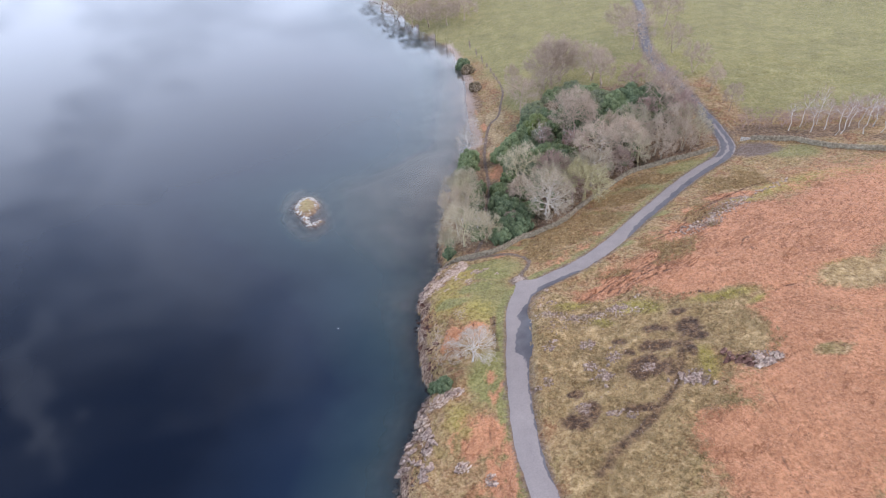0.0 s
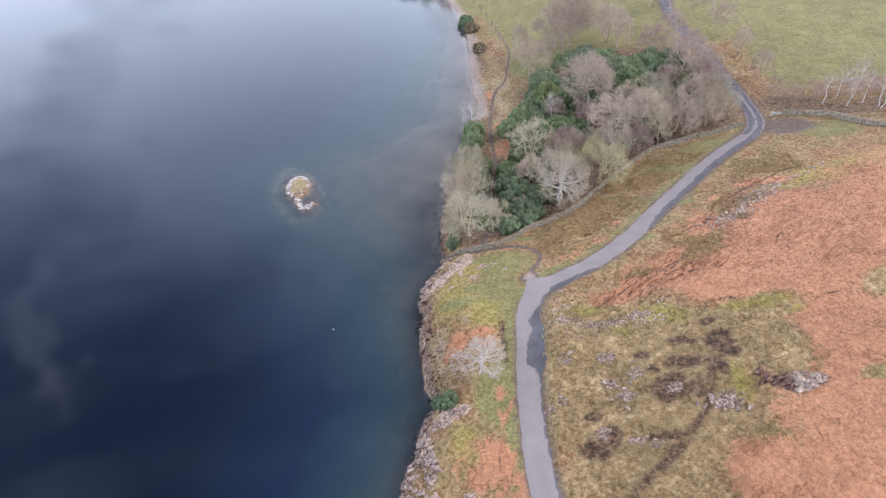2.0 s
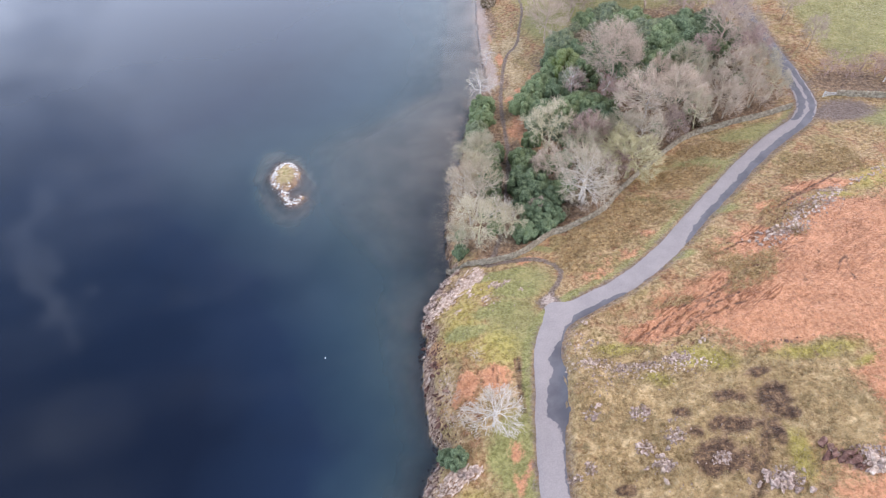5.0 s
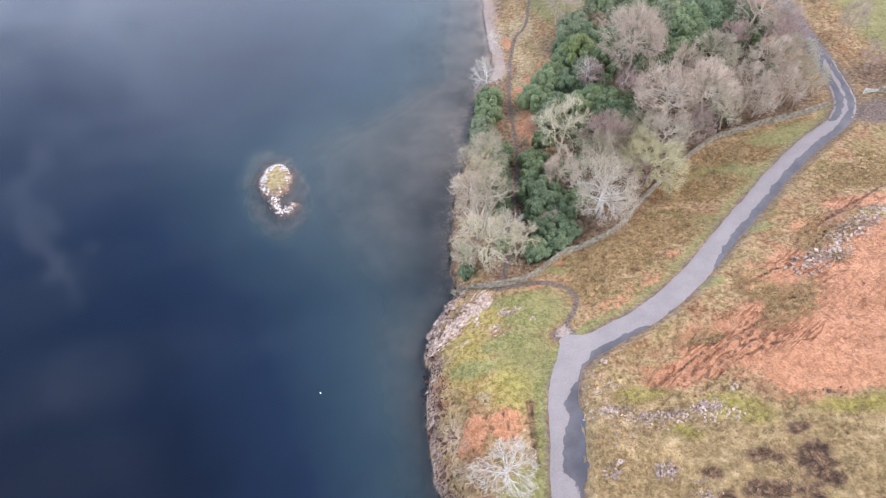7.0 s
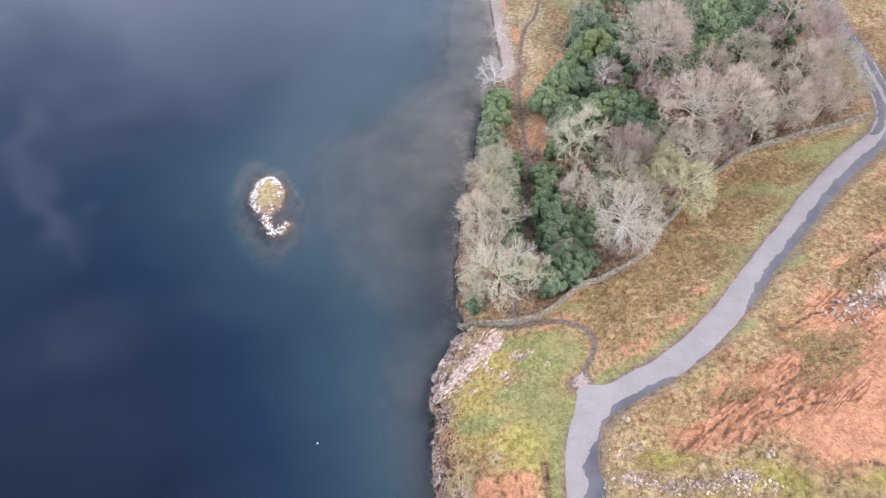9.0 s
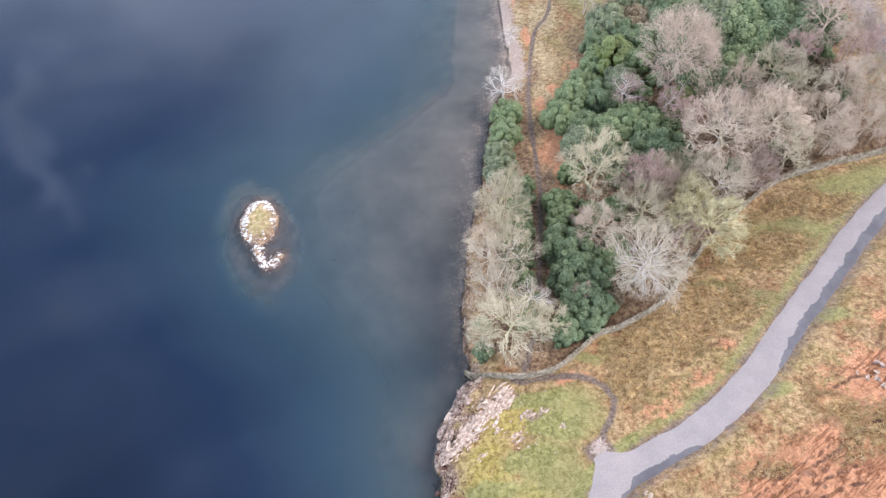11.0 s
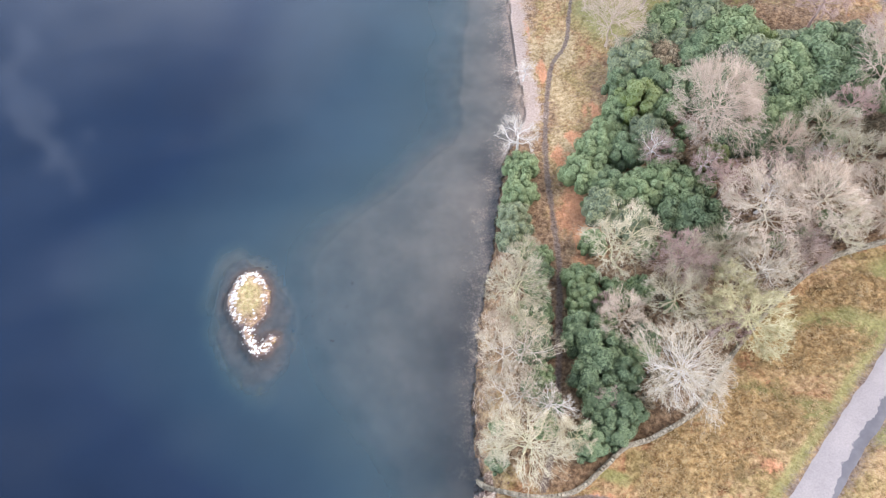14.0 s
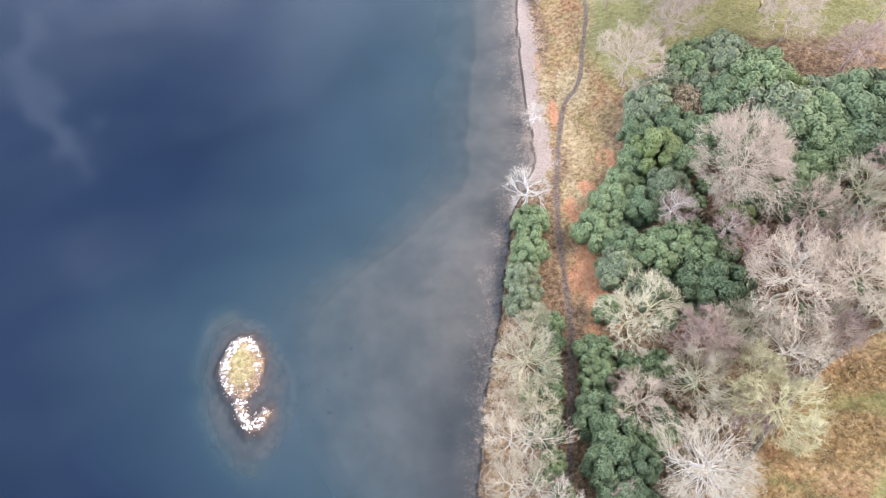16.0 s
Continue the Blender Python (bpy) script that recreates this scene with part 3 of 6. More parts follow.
MAT = {
    "ground": ground_material(),
    "water": water_material(),
    "tarmac": tarmac_material(),
    "rock": mottled("lichened_rock", (0.11, 0.075, 0.06), (0.32, 0.235, 0.195), (0.56, 0.45, 0.38), 2.6),
    "pale_rock": mottled("whitened_rock", (0.21, 0.14, 0.1), (0.48, 0.365, 0.29), (0.7, 0.58, 0.49), 2.6),
    "islet_rock": mottled("bleached_rock", (0.26, 0.24, 0.22), (0.58, 0.56, 0.535), (0.8, 0.79, 0.775), 3.2),
    "dark_rock": mottled("dark_brown_rock", (0.045, 0.022, 0.018), (0.14, 0.072, 0.056), (0.31, 0.19, 0.15), 2.2),
    "wall_stone": mottled("wall_stone", (0.16, 0.13, 0.09), (0.33, 0.28, 0.205), (0.5, 0.44, 0.34), 2.2),
    "bark_pale": mottled("pale_bark", (0.325, 0.268, 0.192), (0.45, 0.38, 0.282), (0.555, 0.48, 0.372), 1.2, bump_by=0.2),
    "bark_brown": mottled("brown_bark", (0.31, 0.235, 0.18), (0.455, 0.36, 0.285), (0.57, 0.465, 0.375), 1.2, bump_by=0.2),
    "bark_red": mottled("reddish_bark", (0.26, 0.17, 0.145), (0.39, 0.275, 0.24), (0.5, 0.37, 0.325), 1.2, bump_by=0.2),
    "bark_white": mottled("white_bark", (0.4, 0.36, 0.33), (0.6, 0.56, 0.52), (0.72, 0.68, 0.64), 1.2, bump_by=0.2),
    "bark_silver": mottled("silvery_bark", (0.4, 0.345, 0.28), (0.55, 0.49, 0.415), (0.66, 0.595, 0.52), 1.2, bump_by=0.2),
    "bark_green": mottled("greenish_bark", (0.33, 0.29, 0.17), (0.5, 0.45, 0.29), (0.63, 0.575, 0.41), 1.2, bump_by=0.2),
    "bark_olive": mottled("lichened_twig", (0.33, 0.285, 0.195), (0.46, 0.405, 0.295), (0.57, 0.51, 0.39), 0.5, bump_by=0.0),
    "bark_pink": mottled("pinkish_twig", (0.37, 0.285, 0.215), (0.51, 0.41, 0.32), (0.61, 0.51, 0.41), 0.5, bump_by=0.0),
    "bark_purple": mottled("purplish_twig", (0.25, 0.175, 0.145), (0.37, 0.275, 0.23), (0.47, 0.365, 0.31), 0.5, bump_by=0.0),
    "bark_moss": mottled("mossy_bark", (0.31, 0.27, 0.145), (0.475, 0.425, 0.25), (0.6, 0.545, 0.36), 1.2, bump_by=0.2),
    "leaf_dark": leaf_material("dark_evergreen", (0.112, 0.148, 0.076), (0.168, 0.22, 0.115), (0.228, 0.288, 0.155)),
    "leaf_mid": leaf_material("green_evergreen", (0.14, 0.182, 0.092), (0.215, 0.272, 0.135), (0.285, 0.345, 0.18)),
    "leaf_yellow": leaf_material("yellow_green_evergreen", (0.14, 0.172, 0.07), (0.21, 0.252, 0.108), (0.28, 0.325, 0.15)),
    "leaf_grey": leaf_material("grey_green_evergreen", (0.15, 0.172, 0.095), (0.225, 0.25, 0.142), (0.3, 0.325, 0.19)),
    "leaf_brown": leaf_material("brown_dead_leaf", (0.12, 0.085, 0.05), (0.26, 0.2, 0.125), (0.39, 0.32, 0.22)),
    # bush insides: leaf colours darkened, with the shade between leaves painted in
    "core_mid": mottled("green_bush_shaded_inside", (0.09, 0.12, 0.055), (0.14, 0.18, 0.085), (0.19, 0.23, 0.115), 1.5, bump_by=0.0),
    "core_yellow": mottled("yellow_bush_shaded_inside", (0.075, 0.095, 0.022), (0.135, 0.165, 0.045), (0.19, 0.22, 0.07), 1.5, bump_by=0.0),
    "core_grey": mottled("grey_bush_shaded_inside", (0.09, 0.11, 0.07), (0.145, 0.17, 0.11), (0.19, 0.215, 0.14), 1.5, bump_by=0.0),
    "core_brown": mottled("brown_bush_shaded_inside", (0.07, 0.05, 0.03), (0.13, 0.1, 0.06), (0.2, 0.155, 0.1), 1.5, bump_by=0.0),
    "core": mottled("bush_shaded_core", (0.065, 0.088, 0.048), (0.11, 0.145, 0.08), (0.15, 0.19, 0.11), 1.5, bump_by=0.0),
    "timber": mottled("weathered_timber", (0.3, 0.28, 0.25), (0.5, 0.48, 0.45), (0.66, 0.64, 0.6), 3.0),
    "white_paint": mottled("white_plastic", (0.7, 0.7, 0.7), (0.8, 0.8, 0.8), (0.85, 0.85, 0.85), 3.0, bump_by=0.0),
    "straw_blade": mottled("dry_grass_blade", (0.3, 0.2, 0.095), (0.42, 0.3, 0.155), (0.53, 0.4, 0.235), 0.7, bump_by=0.0),
    "grass_blade": mottled("bleached_grass_blade", (0.22, 0.155, 0.075), (0.36, 0.27, 0.14), (0.48, 0.38, 0.225), 0.7, bump_by=0.0),
    "bracken_frond": mottled("dead_bracken_frond", (0.33, 0.16, 0.1), (0.44, 0.225, 0.145), (0.54, 0.31, 0.21), 0.7, bump_by=0.0),
}


def mesh_object(name, verts, faces, mat, parent=None, smooth=False):
    me = bpy.data.meshes.new(name)
    me.from_pydata(verts, [], faces)
    me.materials.append(mat)
    if smooth:
        me.polygons.foreach_set("use_smooth", [True] * len(me.polygons))
    me.update()
    ob = new(name, me)
    if parent is not None:
        ob.parent = parent
    return ob


# ---------------------------------------------------------------- ground, lake, road
def steps(lo, hi, step, far_lo, far_hi):
    """Even steps from lo to hi, then wider and wider ones to the far ends."""
    mid = list(np.arange(lo, hi, step))
    out, d, v = [], step, lo
    while v > far_lo:
        d *= 1.22
        v -= d
        out.append(v)
    right, d, v = [], step, mid[-1]
    while v < far_hi:
        d *= 1.18
        v += d
        right.append(v)
    return np.array(out[::-1] + mid + right)


def blobs(x, y, spots, warp=2.0):
    """1 inside soft ovals (x, y, radius x, radius y), 0 well outside."""
    wx, wy = x + warp * fbm(x, y, 5.0, 3), y + warp * fbm(x + 71, y + 13, 5.0, 3)
    best = np.zeros(x.shape)
    for cx, cy, rx, ry in spots:
        best = np.maximum(best, 1.5 - np.sqrt(((wx - cx) / rx) ** 2 + ((wy - cy) / ry) ** 2))
    return np.clip(best, 0, 1)


def ground_cover(x, y, z):
    shore = from_shore(x, y)
    road, rside, along = line_distance(x, y, ROAD_LINE)
    c = {}
    left_strip = (rside < 0) & (y < 76)
    hill = (rside > 0) & (y < 112)
    c["bracken"] = blobs(x, y, [(58, 72, 17, 12), (62, 62, 18, 10), (48, 76, 9, 5), (36, 71, 7, 2.6), (30, 67.2, 5, 1.9), (43, 67, 9, 5), (56, 42, 17, 13),
                                (42, 34, 9, 8), (80, 60, 22, 32), (72, 80, 10, 6), (50, 52, 8, 5), (58, 82, 6, 3), (36.5, 38, 5, 4.5), (47, 44, 6, 5)], 2.5)
    c["bracken"] = np.where(hill, c["bracken"] * (1 - blobs(x, y, [(63, 60, 6.5, 3.2), (72, 61.5, 7, 3.5), (83, 63, 6, 3), (52, 47.5, 2.5, 1.4), (66, 41, 4, 1.5), (42.5, 53.5, 3.6, 4.2), (45.5, 60.2, 4.5, 1.8), (34, 49, 3, 3)], 1.5)), 0)
    c["bracken"] = np.maximum(c["bracken"], blobs(x, y, [(4.9, 62.8, 1.8, 2.0), (8.8, 63.5, 2.2, 2.2), (7.4, 44, 3.2, 3.6), (10.2, 52, 1.1, 3), (10, 38, 3, 4), (15.5, 82.2, 2.0, 0.6),
                                                            (19.5, 117.5, 2.6, 7.5), (18.7, 128, 1.3, 4), (24.6, 137.0, 1.6, 2.6), (21.6, 131.6, 1.2, 2.2), (18.4, 146, 0.9, 2.4), (17.2, 158, 0.8, 5), (24.5, 78.6, 2.4, 0.9), (28.3, 80.4, 3.2, 1.3), (32, 84, 2.4, 0.8), (36.6, 93.6, 1.8, 1.0)], 1.8) * np.clip(0.8 + 0.9 * fbm(x * 1.8, y * 0.7, 1.6, 3), 0, 1) * np.where((x > 21) & (y > 76) & (y < 96), 0.62, 1.0))
    c["straw"] = np.where(hill, blobs(x, y, [(27, 50, 11, 14), (38, 59, 9, 4.5), (44, 51, 4, 2.5), (64, 60, 8, 3.5), (76, 62, 8, 3.0), (24, 38, 7, 9), (22, 62, 5, 5), (42.5, 53.5, 4.5, 5)], 1.5), 0)
    c["turf"] = np.where((rside < 0) & (y < 86) & (x < 21), np.maximum(blobs(x, y, [(9.5, 52.5, 2.2, 4), (5.5, 71.5, 3.0, 1.3), (9.5, 74, 3.5, 1.4), (13, 77.5, 3.4, 1.8), (11, 80.8, 4.5, 1.0), (12.6, 46, 0.9, 9)], 1.2) * 0.85, np.clip(1.2 - abs(road - 2.5) / 0.9, 0, 0.8)), 0)
    c["bleached"] = blobs(x, y, [(20.5, 140, 2.4, 6), (21.5, 150, 3.0, 5), (19.6, 131, 1.6, 5), (16.2, 137, 0.9, 4), (17.5, 152, 1.0, 8)], 1.2) * 0.8
    c["pasture"] = np.maximum(blobs(x, y, [(9.8, 55, 2.2, 3), (13.5, 78.5, 5, 3.0), (12, 71, 4, 5), (44, 98, 7, 3.2), (57, 105, 6, 2.4), (37, 90.5, 3, 1.5), (76, 104, 5, 4), (34, 92.3, 2.6, 1.6), (53.3, 104.7, 3.4, 2.4), (17.3, 84.6, 1.6, 0.8), (35.3, 78.8, 2.4, 0.9), (43, 86.6, 2.6, 1.0)], 1.2),
                              np.clip((y - 144.5) / 8 + 0.3 * fbm(x, y, 12), 0, 1) * np.clip((x - np.interp(y, [145, 175, 200, 300], [24, 22, 17, -60]) - 4 * fbm(x, y, 8)) / 5, 0, 1))
    c["pasture"] = np.maximum(c["pasture"], np.clip((y - 121 - 5 * fbm(x, y, 9)) / 6, 0, 1) * np.clip((x - 74) / 5, 0, 1))
    c["pasture"] = np.maximum(c["pasture"], np.where((rside < 0) & (y < 112), np.clip(1 - abs(road - 2.4) / 1.0, 0, 0.7), 0))
    c["moss"] = np.maximum(np.where(left_strip | (y >= 76) & (x < 12) & (y < 86), blobs(x, y, [(5, 73, 3.6, 6.5), (9, 68, 4.5, 3.5), (8, 79, 4, 3), (5, 47.5, 2.4, 4)], 1.4), 0) * 0.64,
                           np.where(hill, blobs(x, y, [(31.5, 62.6, 2.2, 1.5), (27, 59.8, 1.8, 0.9), (43.5, 61, 5, 1.2), (34, 61.6, 2.2, 1.6), (49, 58.8, 2.5, 0.9), (66, 88, 6, 2.6), (75, 90.5, 9, 3), (87, 88, 10, 3), (58, 86, 4, 1.5), (60, 63.4, 3, 1.0), (24, 64.5, 3.5, 1.2), (37, 49, 1.5, 2.5), (46.5, 50, 1.2, 1.8)], 1.6) * 0.8, 0))
    c["reed"] = np.where((rside < 0) & (x > 12), blobs(x, y, [(26, 85.5, 4.5, 3), (33, 90, 5, 3.5), (41, 97, 6, 2.5), (21.5, 82, 2, 3), (48, 103, 6, 2)], 1.5), 0)
    c["reed"] = np.maximum(c["reed"], np.where(hill & (y > 70), np.clip(1.15 - abs(road - 9) / 6, 0, 0.75) * (0.45 + 1.2 * fbm(x, y, 5)), 0))
    wood = np.clip(blobs(x, y, [(22, 104, 15, 18), (40, 120, 22, 16), (45, 137, 18, 14), (12, 115, 5, 25), (16, 90, 9, 6)], 2.0) * 1.3, 0, 1) * (y > np.interp(x, WALL_WOOD[:, 0], WALL_WOOD[:, 1]))
    c["litter"] = np.maximum(wood, blobs(x, y, [(19.2, 118, 2.4, 7), (17.6, 165, 2, 10), (86, 112, 12, 3), (75, 116, 6, 4), (104, 104, 12, 3), (12, 226, 6, 2)], 1.5))
    c["litter"] = np.maximum(c["litter"], np.where((shore > 0.5) & (y > 88) & (y < 140), np.clip(1.2 - shore / 6, 0, 0.55), 0))
    c["litter"] = c["litter"] * (1 - 0.9 * np.where(y > 100, c["bracken"], 0))
    c["peat_and_shade"] = np.where(hill, blobs(x, y, [(36.7, 55.6, 1.5, 2.3), (37.2, 53.8, 1.6, 1.0), (35.2, 51.4, 0.9, 2.4), (32.6, 53.4, 2.4, 1.6), (29.6, 50.4, 2.3, 1.7), (31.6, 49.2, 1.8, 1.1), (21.2, 44.9, 2.0, 1.5), (19.6, 43.8, 1.5, 1.1), (19.4, 48.3, 1.1, 0.7),
                                            (28.4, 53.6, 1.2, 0.9), (27.8, 55.6, 1.2, 0.5), (36.4, 59.6, 1.4, 0.7), (28.7, 43.6, 1.6, 0.8), (43.2, 61.0, 0.6, 0.3), (33.4, 57.4, 1.1, 0.8)], 2.4), 0)
    near_peat = c["peat_and_shade"]
    c["peat_and_shade"] = np.clip(near_peat * 1.1 + (0.6 * fbm(x * 0.8 + y * 0.6, y * 0.8 - x * 0.6, 1.1, 3) + 0.5 * fbm(x, y, 3.0, 2)) * (near_peat > 0), 0, 1)
    c["litter"] = np.maximum(c["litter"], 0.62 * np.clip(near_peat * 1.4, 0, 1))
    zone = blobs(x, y, [(28, 66.6, 4, 1.8), (34, 69.6, 6, 2.2), (40, 73, 5, 2.2), (46, 80, 4, 2.5), (51, 85, 4, 1.6), (57, 88.6, 6, 1.5), (42, 69.5, 4, 1.4)], 0.8)
    c["bracken"] = np.maximum(c["bracken"], np.where(hill, 0.8 * zone, 0))
    c["furrow"] = 0.85 * scars(x, y) * (road > 2.4)
    c["bank"] = np.where(hill, np.clip(1.2 * zone + 0.5 * blobs(x, y, [(56, 74, 9, 5), (66, 72, 9, 6)], 1.0), 0, 1), 0)
    track = line_distance(x, y, np.array([(36.4, 54.4), (35.4, 52), (34.4, 49.2), (32.6, 46.0), (30.0, 43.4), (26.8, 40.9), (23.5, 38.6), (21, 36)]))[0] + 0.4 * fbm(x, y, 2.5)
    c["peat_and_shade"] = np.maximum(c["peat_and_shade"], np.clip(1.15 - track / 1.15, 0, 1) * 0.85)
    # dark rim of the wood's shore: shade of the overhanging trees put into colour
    c["peat_and_shade"] = np.maximum(c["peat_and_shade"], np.where((y > 86) & (y < 137) & (shore > -0.2), np.clip(1.1 - shore / 1.1, 0, 1), 0))
    ditch = line_distance(x, y, np.array([(11.6, 58.5), (11.5, 62), (11.9, 66)]))[0]
    c["peat_and_shade"] = np.maximum(c["peat_and_shade"], np.clip(1.1 - ditch / 0.5, 0, 1))
    c["sand"] = np.clip((shore + 1.6) / 1.6, 0, 1) * np.clip(1.25 - np.maximum(shore, 0) / 3.0 + 0.2 * fbm(x, y, 3), 0, 1) * np.clip((y - 131) / 6, 0, 1) * np.clip((218 - y) / 10, 0, 1)
    c["sand"] = np.maximum(c["sand"], blobs(x, y, [(17.0, 74.9, 1.0, 1.0), (17.6, 73.6, 1.0, 0.8)], 0.8) * 0.75)
    c["dirt"] = np.zeros(x.shape)
    for line, width in ((PATH_ROAD_TO_WALL, 0.5), (PATH_SHORE, np.interp(y, [145, 165], [0.5, 0.36]))):
        c["dirt"] = np.maximum(c["dirt"], np.clip(1.25 - line_distance(x, y, smooth_line(line, 1.5))[0] / width, 0, 1))
    lay = blobs(x, y, [(17, 74.6, 1.6, 1.3), (70.4, 107.6, 5.5, 3.2)], 0.8)
    c["dirt"] = np.maximum(c["dirt"], np.maximum(lay, np.clip(1.3 - road / 2.4, 0, 0.8)))
    c["crag"] = np.where((shore > 0) & (y < 87), np.clip(1.45 - shore / (1.5 + 1.2 * fbm(x, y, 4)), 0, 1), 0)
    c["crag"] = np.maximum(c["crag"], np.where(shore > 0, blobs(x, y, [(6.8, 81.4, 2.6, 0.9), (4.0, 79.6, 2.2, 1.2), (2.2, 77.2, 1.4, 1.4), (4.2, 52.1, 1.9, 1.0), (2.6, 51.0, 1.4, 1.0), (5.2, 40, 1.0, 0.7), (49, 80, 3, 1.0), (54, 84, 3, 1.2), (58, 87, 3, 1.0), (25, 62.3, 3, 0.5), (30, 62.6, 1.8, 0.7), (20.5, 63.3, 1.8, 0.4), (24.9, 50, 1.3, 0.8), (23.6, 52.2, 1.0, 0.9), (26.8, 53, 1.0, 0.9), (24.2, 56.6, 1.0, 0.7), (30.4, 49.8, 1.0, 0.7), (24.8, 44, 1.2, 0.6), (35.4, 47.1, 1.8, 1.1), (43, 47.6, 2.6, 0.8), (45.2, 47.4, 1.3, 0.8), (15.8, 49.6, 0.9, 0.4), (17.3, 50.6, 0.9, 0.5), (21, 45.6, 1.2, 0.8), (10.5, 78.8, 0.9, 0.5), (21.3, 44.9, 0.7, 0.6)], 0.7) * 0.72, 0))
    isle = island_shape(x, y)
    c["crag"] = np.where(shore <= 0, np.where(isle > -0.2, np.clip(0.9 - 1.2 * np.maximum(isle, 0), 0, 1), 0), c["crag"])
    c["bleached"] = np.maximum(c["bleached"], np.clip(isle * 3.5, 0, 1))
    c["turf"] = np.maximum(c["turf"], np.clip(isle * 1.5, 0, 0.45))
    c["moss"] = np.maximum(c["moss"], np.clip(isle * 2.0, 0, 0.5))
    under = shore < -0.05
    halo = islet_ring(x, y)
    c["silt"] = np.where(under & (isle < 0.02), 1.0, 0)
    for key in c:
        if key not in ("silt", "sand"):
            c[key] = np.where(under & (isle < 0.02), 0, c[key])
    bed = under & (isle < 0.02)
    c["sand"] = np.where(bed & (y > 86), np.maximum(c["sand"], 0.6 * np.exp(shore / np.interp(y, [100, 140], [3.0, 5.0]))), c["sand"])
    ring = np.clip((1.12 - halo) * 4, 0, 1)
    c["silt"] = np.where(bed, 1 - ring, 0)
    c["wrack"] = np.where(bed, ring, 0)
    c["dirt"] = np.where(bed, 0, c["dirt"])
    c["even"] = np.clip(np.maximum(c["silt"] + c["wrack"], c["sand"] * 1.2), 0, 1)
    return c


def build_ground():
    xs, ys = steps(-33, 100, 0.4, -1500, 2600), steps(30, 160, 0.4, -500, 3200)
    gx, gy = np.meshgrid(xs, ys)
    x, y = gx.ravel(), gy.ravel()
    z = heights(x, y)
    n, k = len(xs), len(ys)
    i = np.arange(n * k).reshape(k, n)
    quads = np.stack([i[:-1, :-1], i[:-1, 1:], i[1:, 1:], i[1:, :-1]], -1).reshape(-1, 4)
    me = bpy.data.meshes.new("ground")
    me.from_pydata(np.stack([x, y, z], 1).tolist(), [], quads.tolist())
    me.polygons.foreach_set("use_smooth", [True] * len(me.polygons))
    for name, values in ground_cover(x, y, z).items():
        at = me.attributes.new(name, "FLOAT", "POINT")
        at.data.foreach_set("value", np.ascontiguousarray(values, dtype=np.float32))
    me.materials.append(MAT["ground"])
    tagged(new("ground", me), "rough hillside of dead bracken, dry grass, moss and pasture", "ground", kind="structure")

    # the lake, with the depth under each of its points
    wx, wy = steps(-60, 20, 0.8, -1500, 60), steps(20, 240, 0.8, -500, 3200)
    gx, gy = np.meshgrid(wx, wy)
    x, y = gx.ravel(), gy.ravel()
    depth = np.maximum(-heights(x, y), 0)
    n, k = len(wx), len(wy)
    i = np.arange(n * k).reshape(k, n)
    quads = np.stack([i[:-1, :-1], i[:-1, 1:], i[1:, 1:], i[1:, :-1]], -1).reshape(-1, 4)
    keep = (depth[quads] > 0).any(1)
    me = bpy.data.meshes.new("water")
    me.from_pydata(np.stack([x, y, x * 0], 1).tolist(), [], quads[keep].tolist())
    at = me.attributes.new("murk", "FLOAT", "POINT")
    at.data.foreach_set("value", (1 - np.exp(-depth / 1.55)).astype(np.float32))
    at = me.attributes.new("deep", "FLOAT", "POINT")
    at.data.foreach_set("value", np.clip(depth / 22.0, 0, 1).astype(np.float32))
    me.materials.append(MAT["water"])
    lake = new("water", me)
    lake.visible_shadow = False
    tagged(lake, "calm dark blue lake water with a shallow shelf", "lake", kind="structure")


def ribbon(name, line, width_at, lift, mat, columns=9):
    verts, faces, wet = [], [], []
    t = np.gradient(line, axis=0)
    t /= np.hypot(t[:, 0], t[:, 1])[:, None]
    normal = np.stack([t[:, 1], -t[:, 0]], 1)
    rows = []
    for u in np.linspace(-1, 1, columns):
        left, right = width_at(np.arange(len(line)), line)
        off = np.where(u < 0, u * left, u * right)
        rows.append(line + normal * off[:, None])
    grid = np.stack(rows, 1)
    x, y = grid[..., 0].ravel(), grid[..., 1].ravel()
    z = heights(x, y, fine=False).reshape(len(line), columns)
    u = np.abs(np.linspace(-1, 1, columns))
    z = z + lift - 0.16 * np.clip(u - 0.86, 0, 1)[None, :] / 0.14
    i = np.arange(len(line) * columns).reshape(len(line), columns)
    quads = np.stack([i[:-1, :-1], i[:-1, 1:], i[1:, 1:], i[1:, :-1]], -1).reshape(-1, 4)
    ob = mesh_object(name, np.stack([x, y, z.ravel()], 1).tolist(), quads.tolist(), mat, smooth=True)
    return ob, x, y, np.tile(np.linspace(-1, 1, columns), len(line))


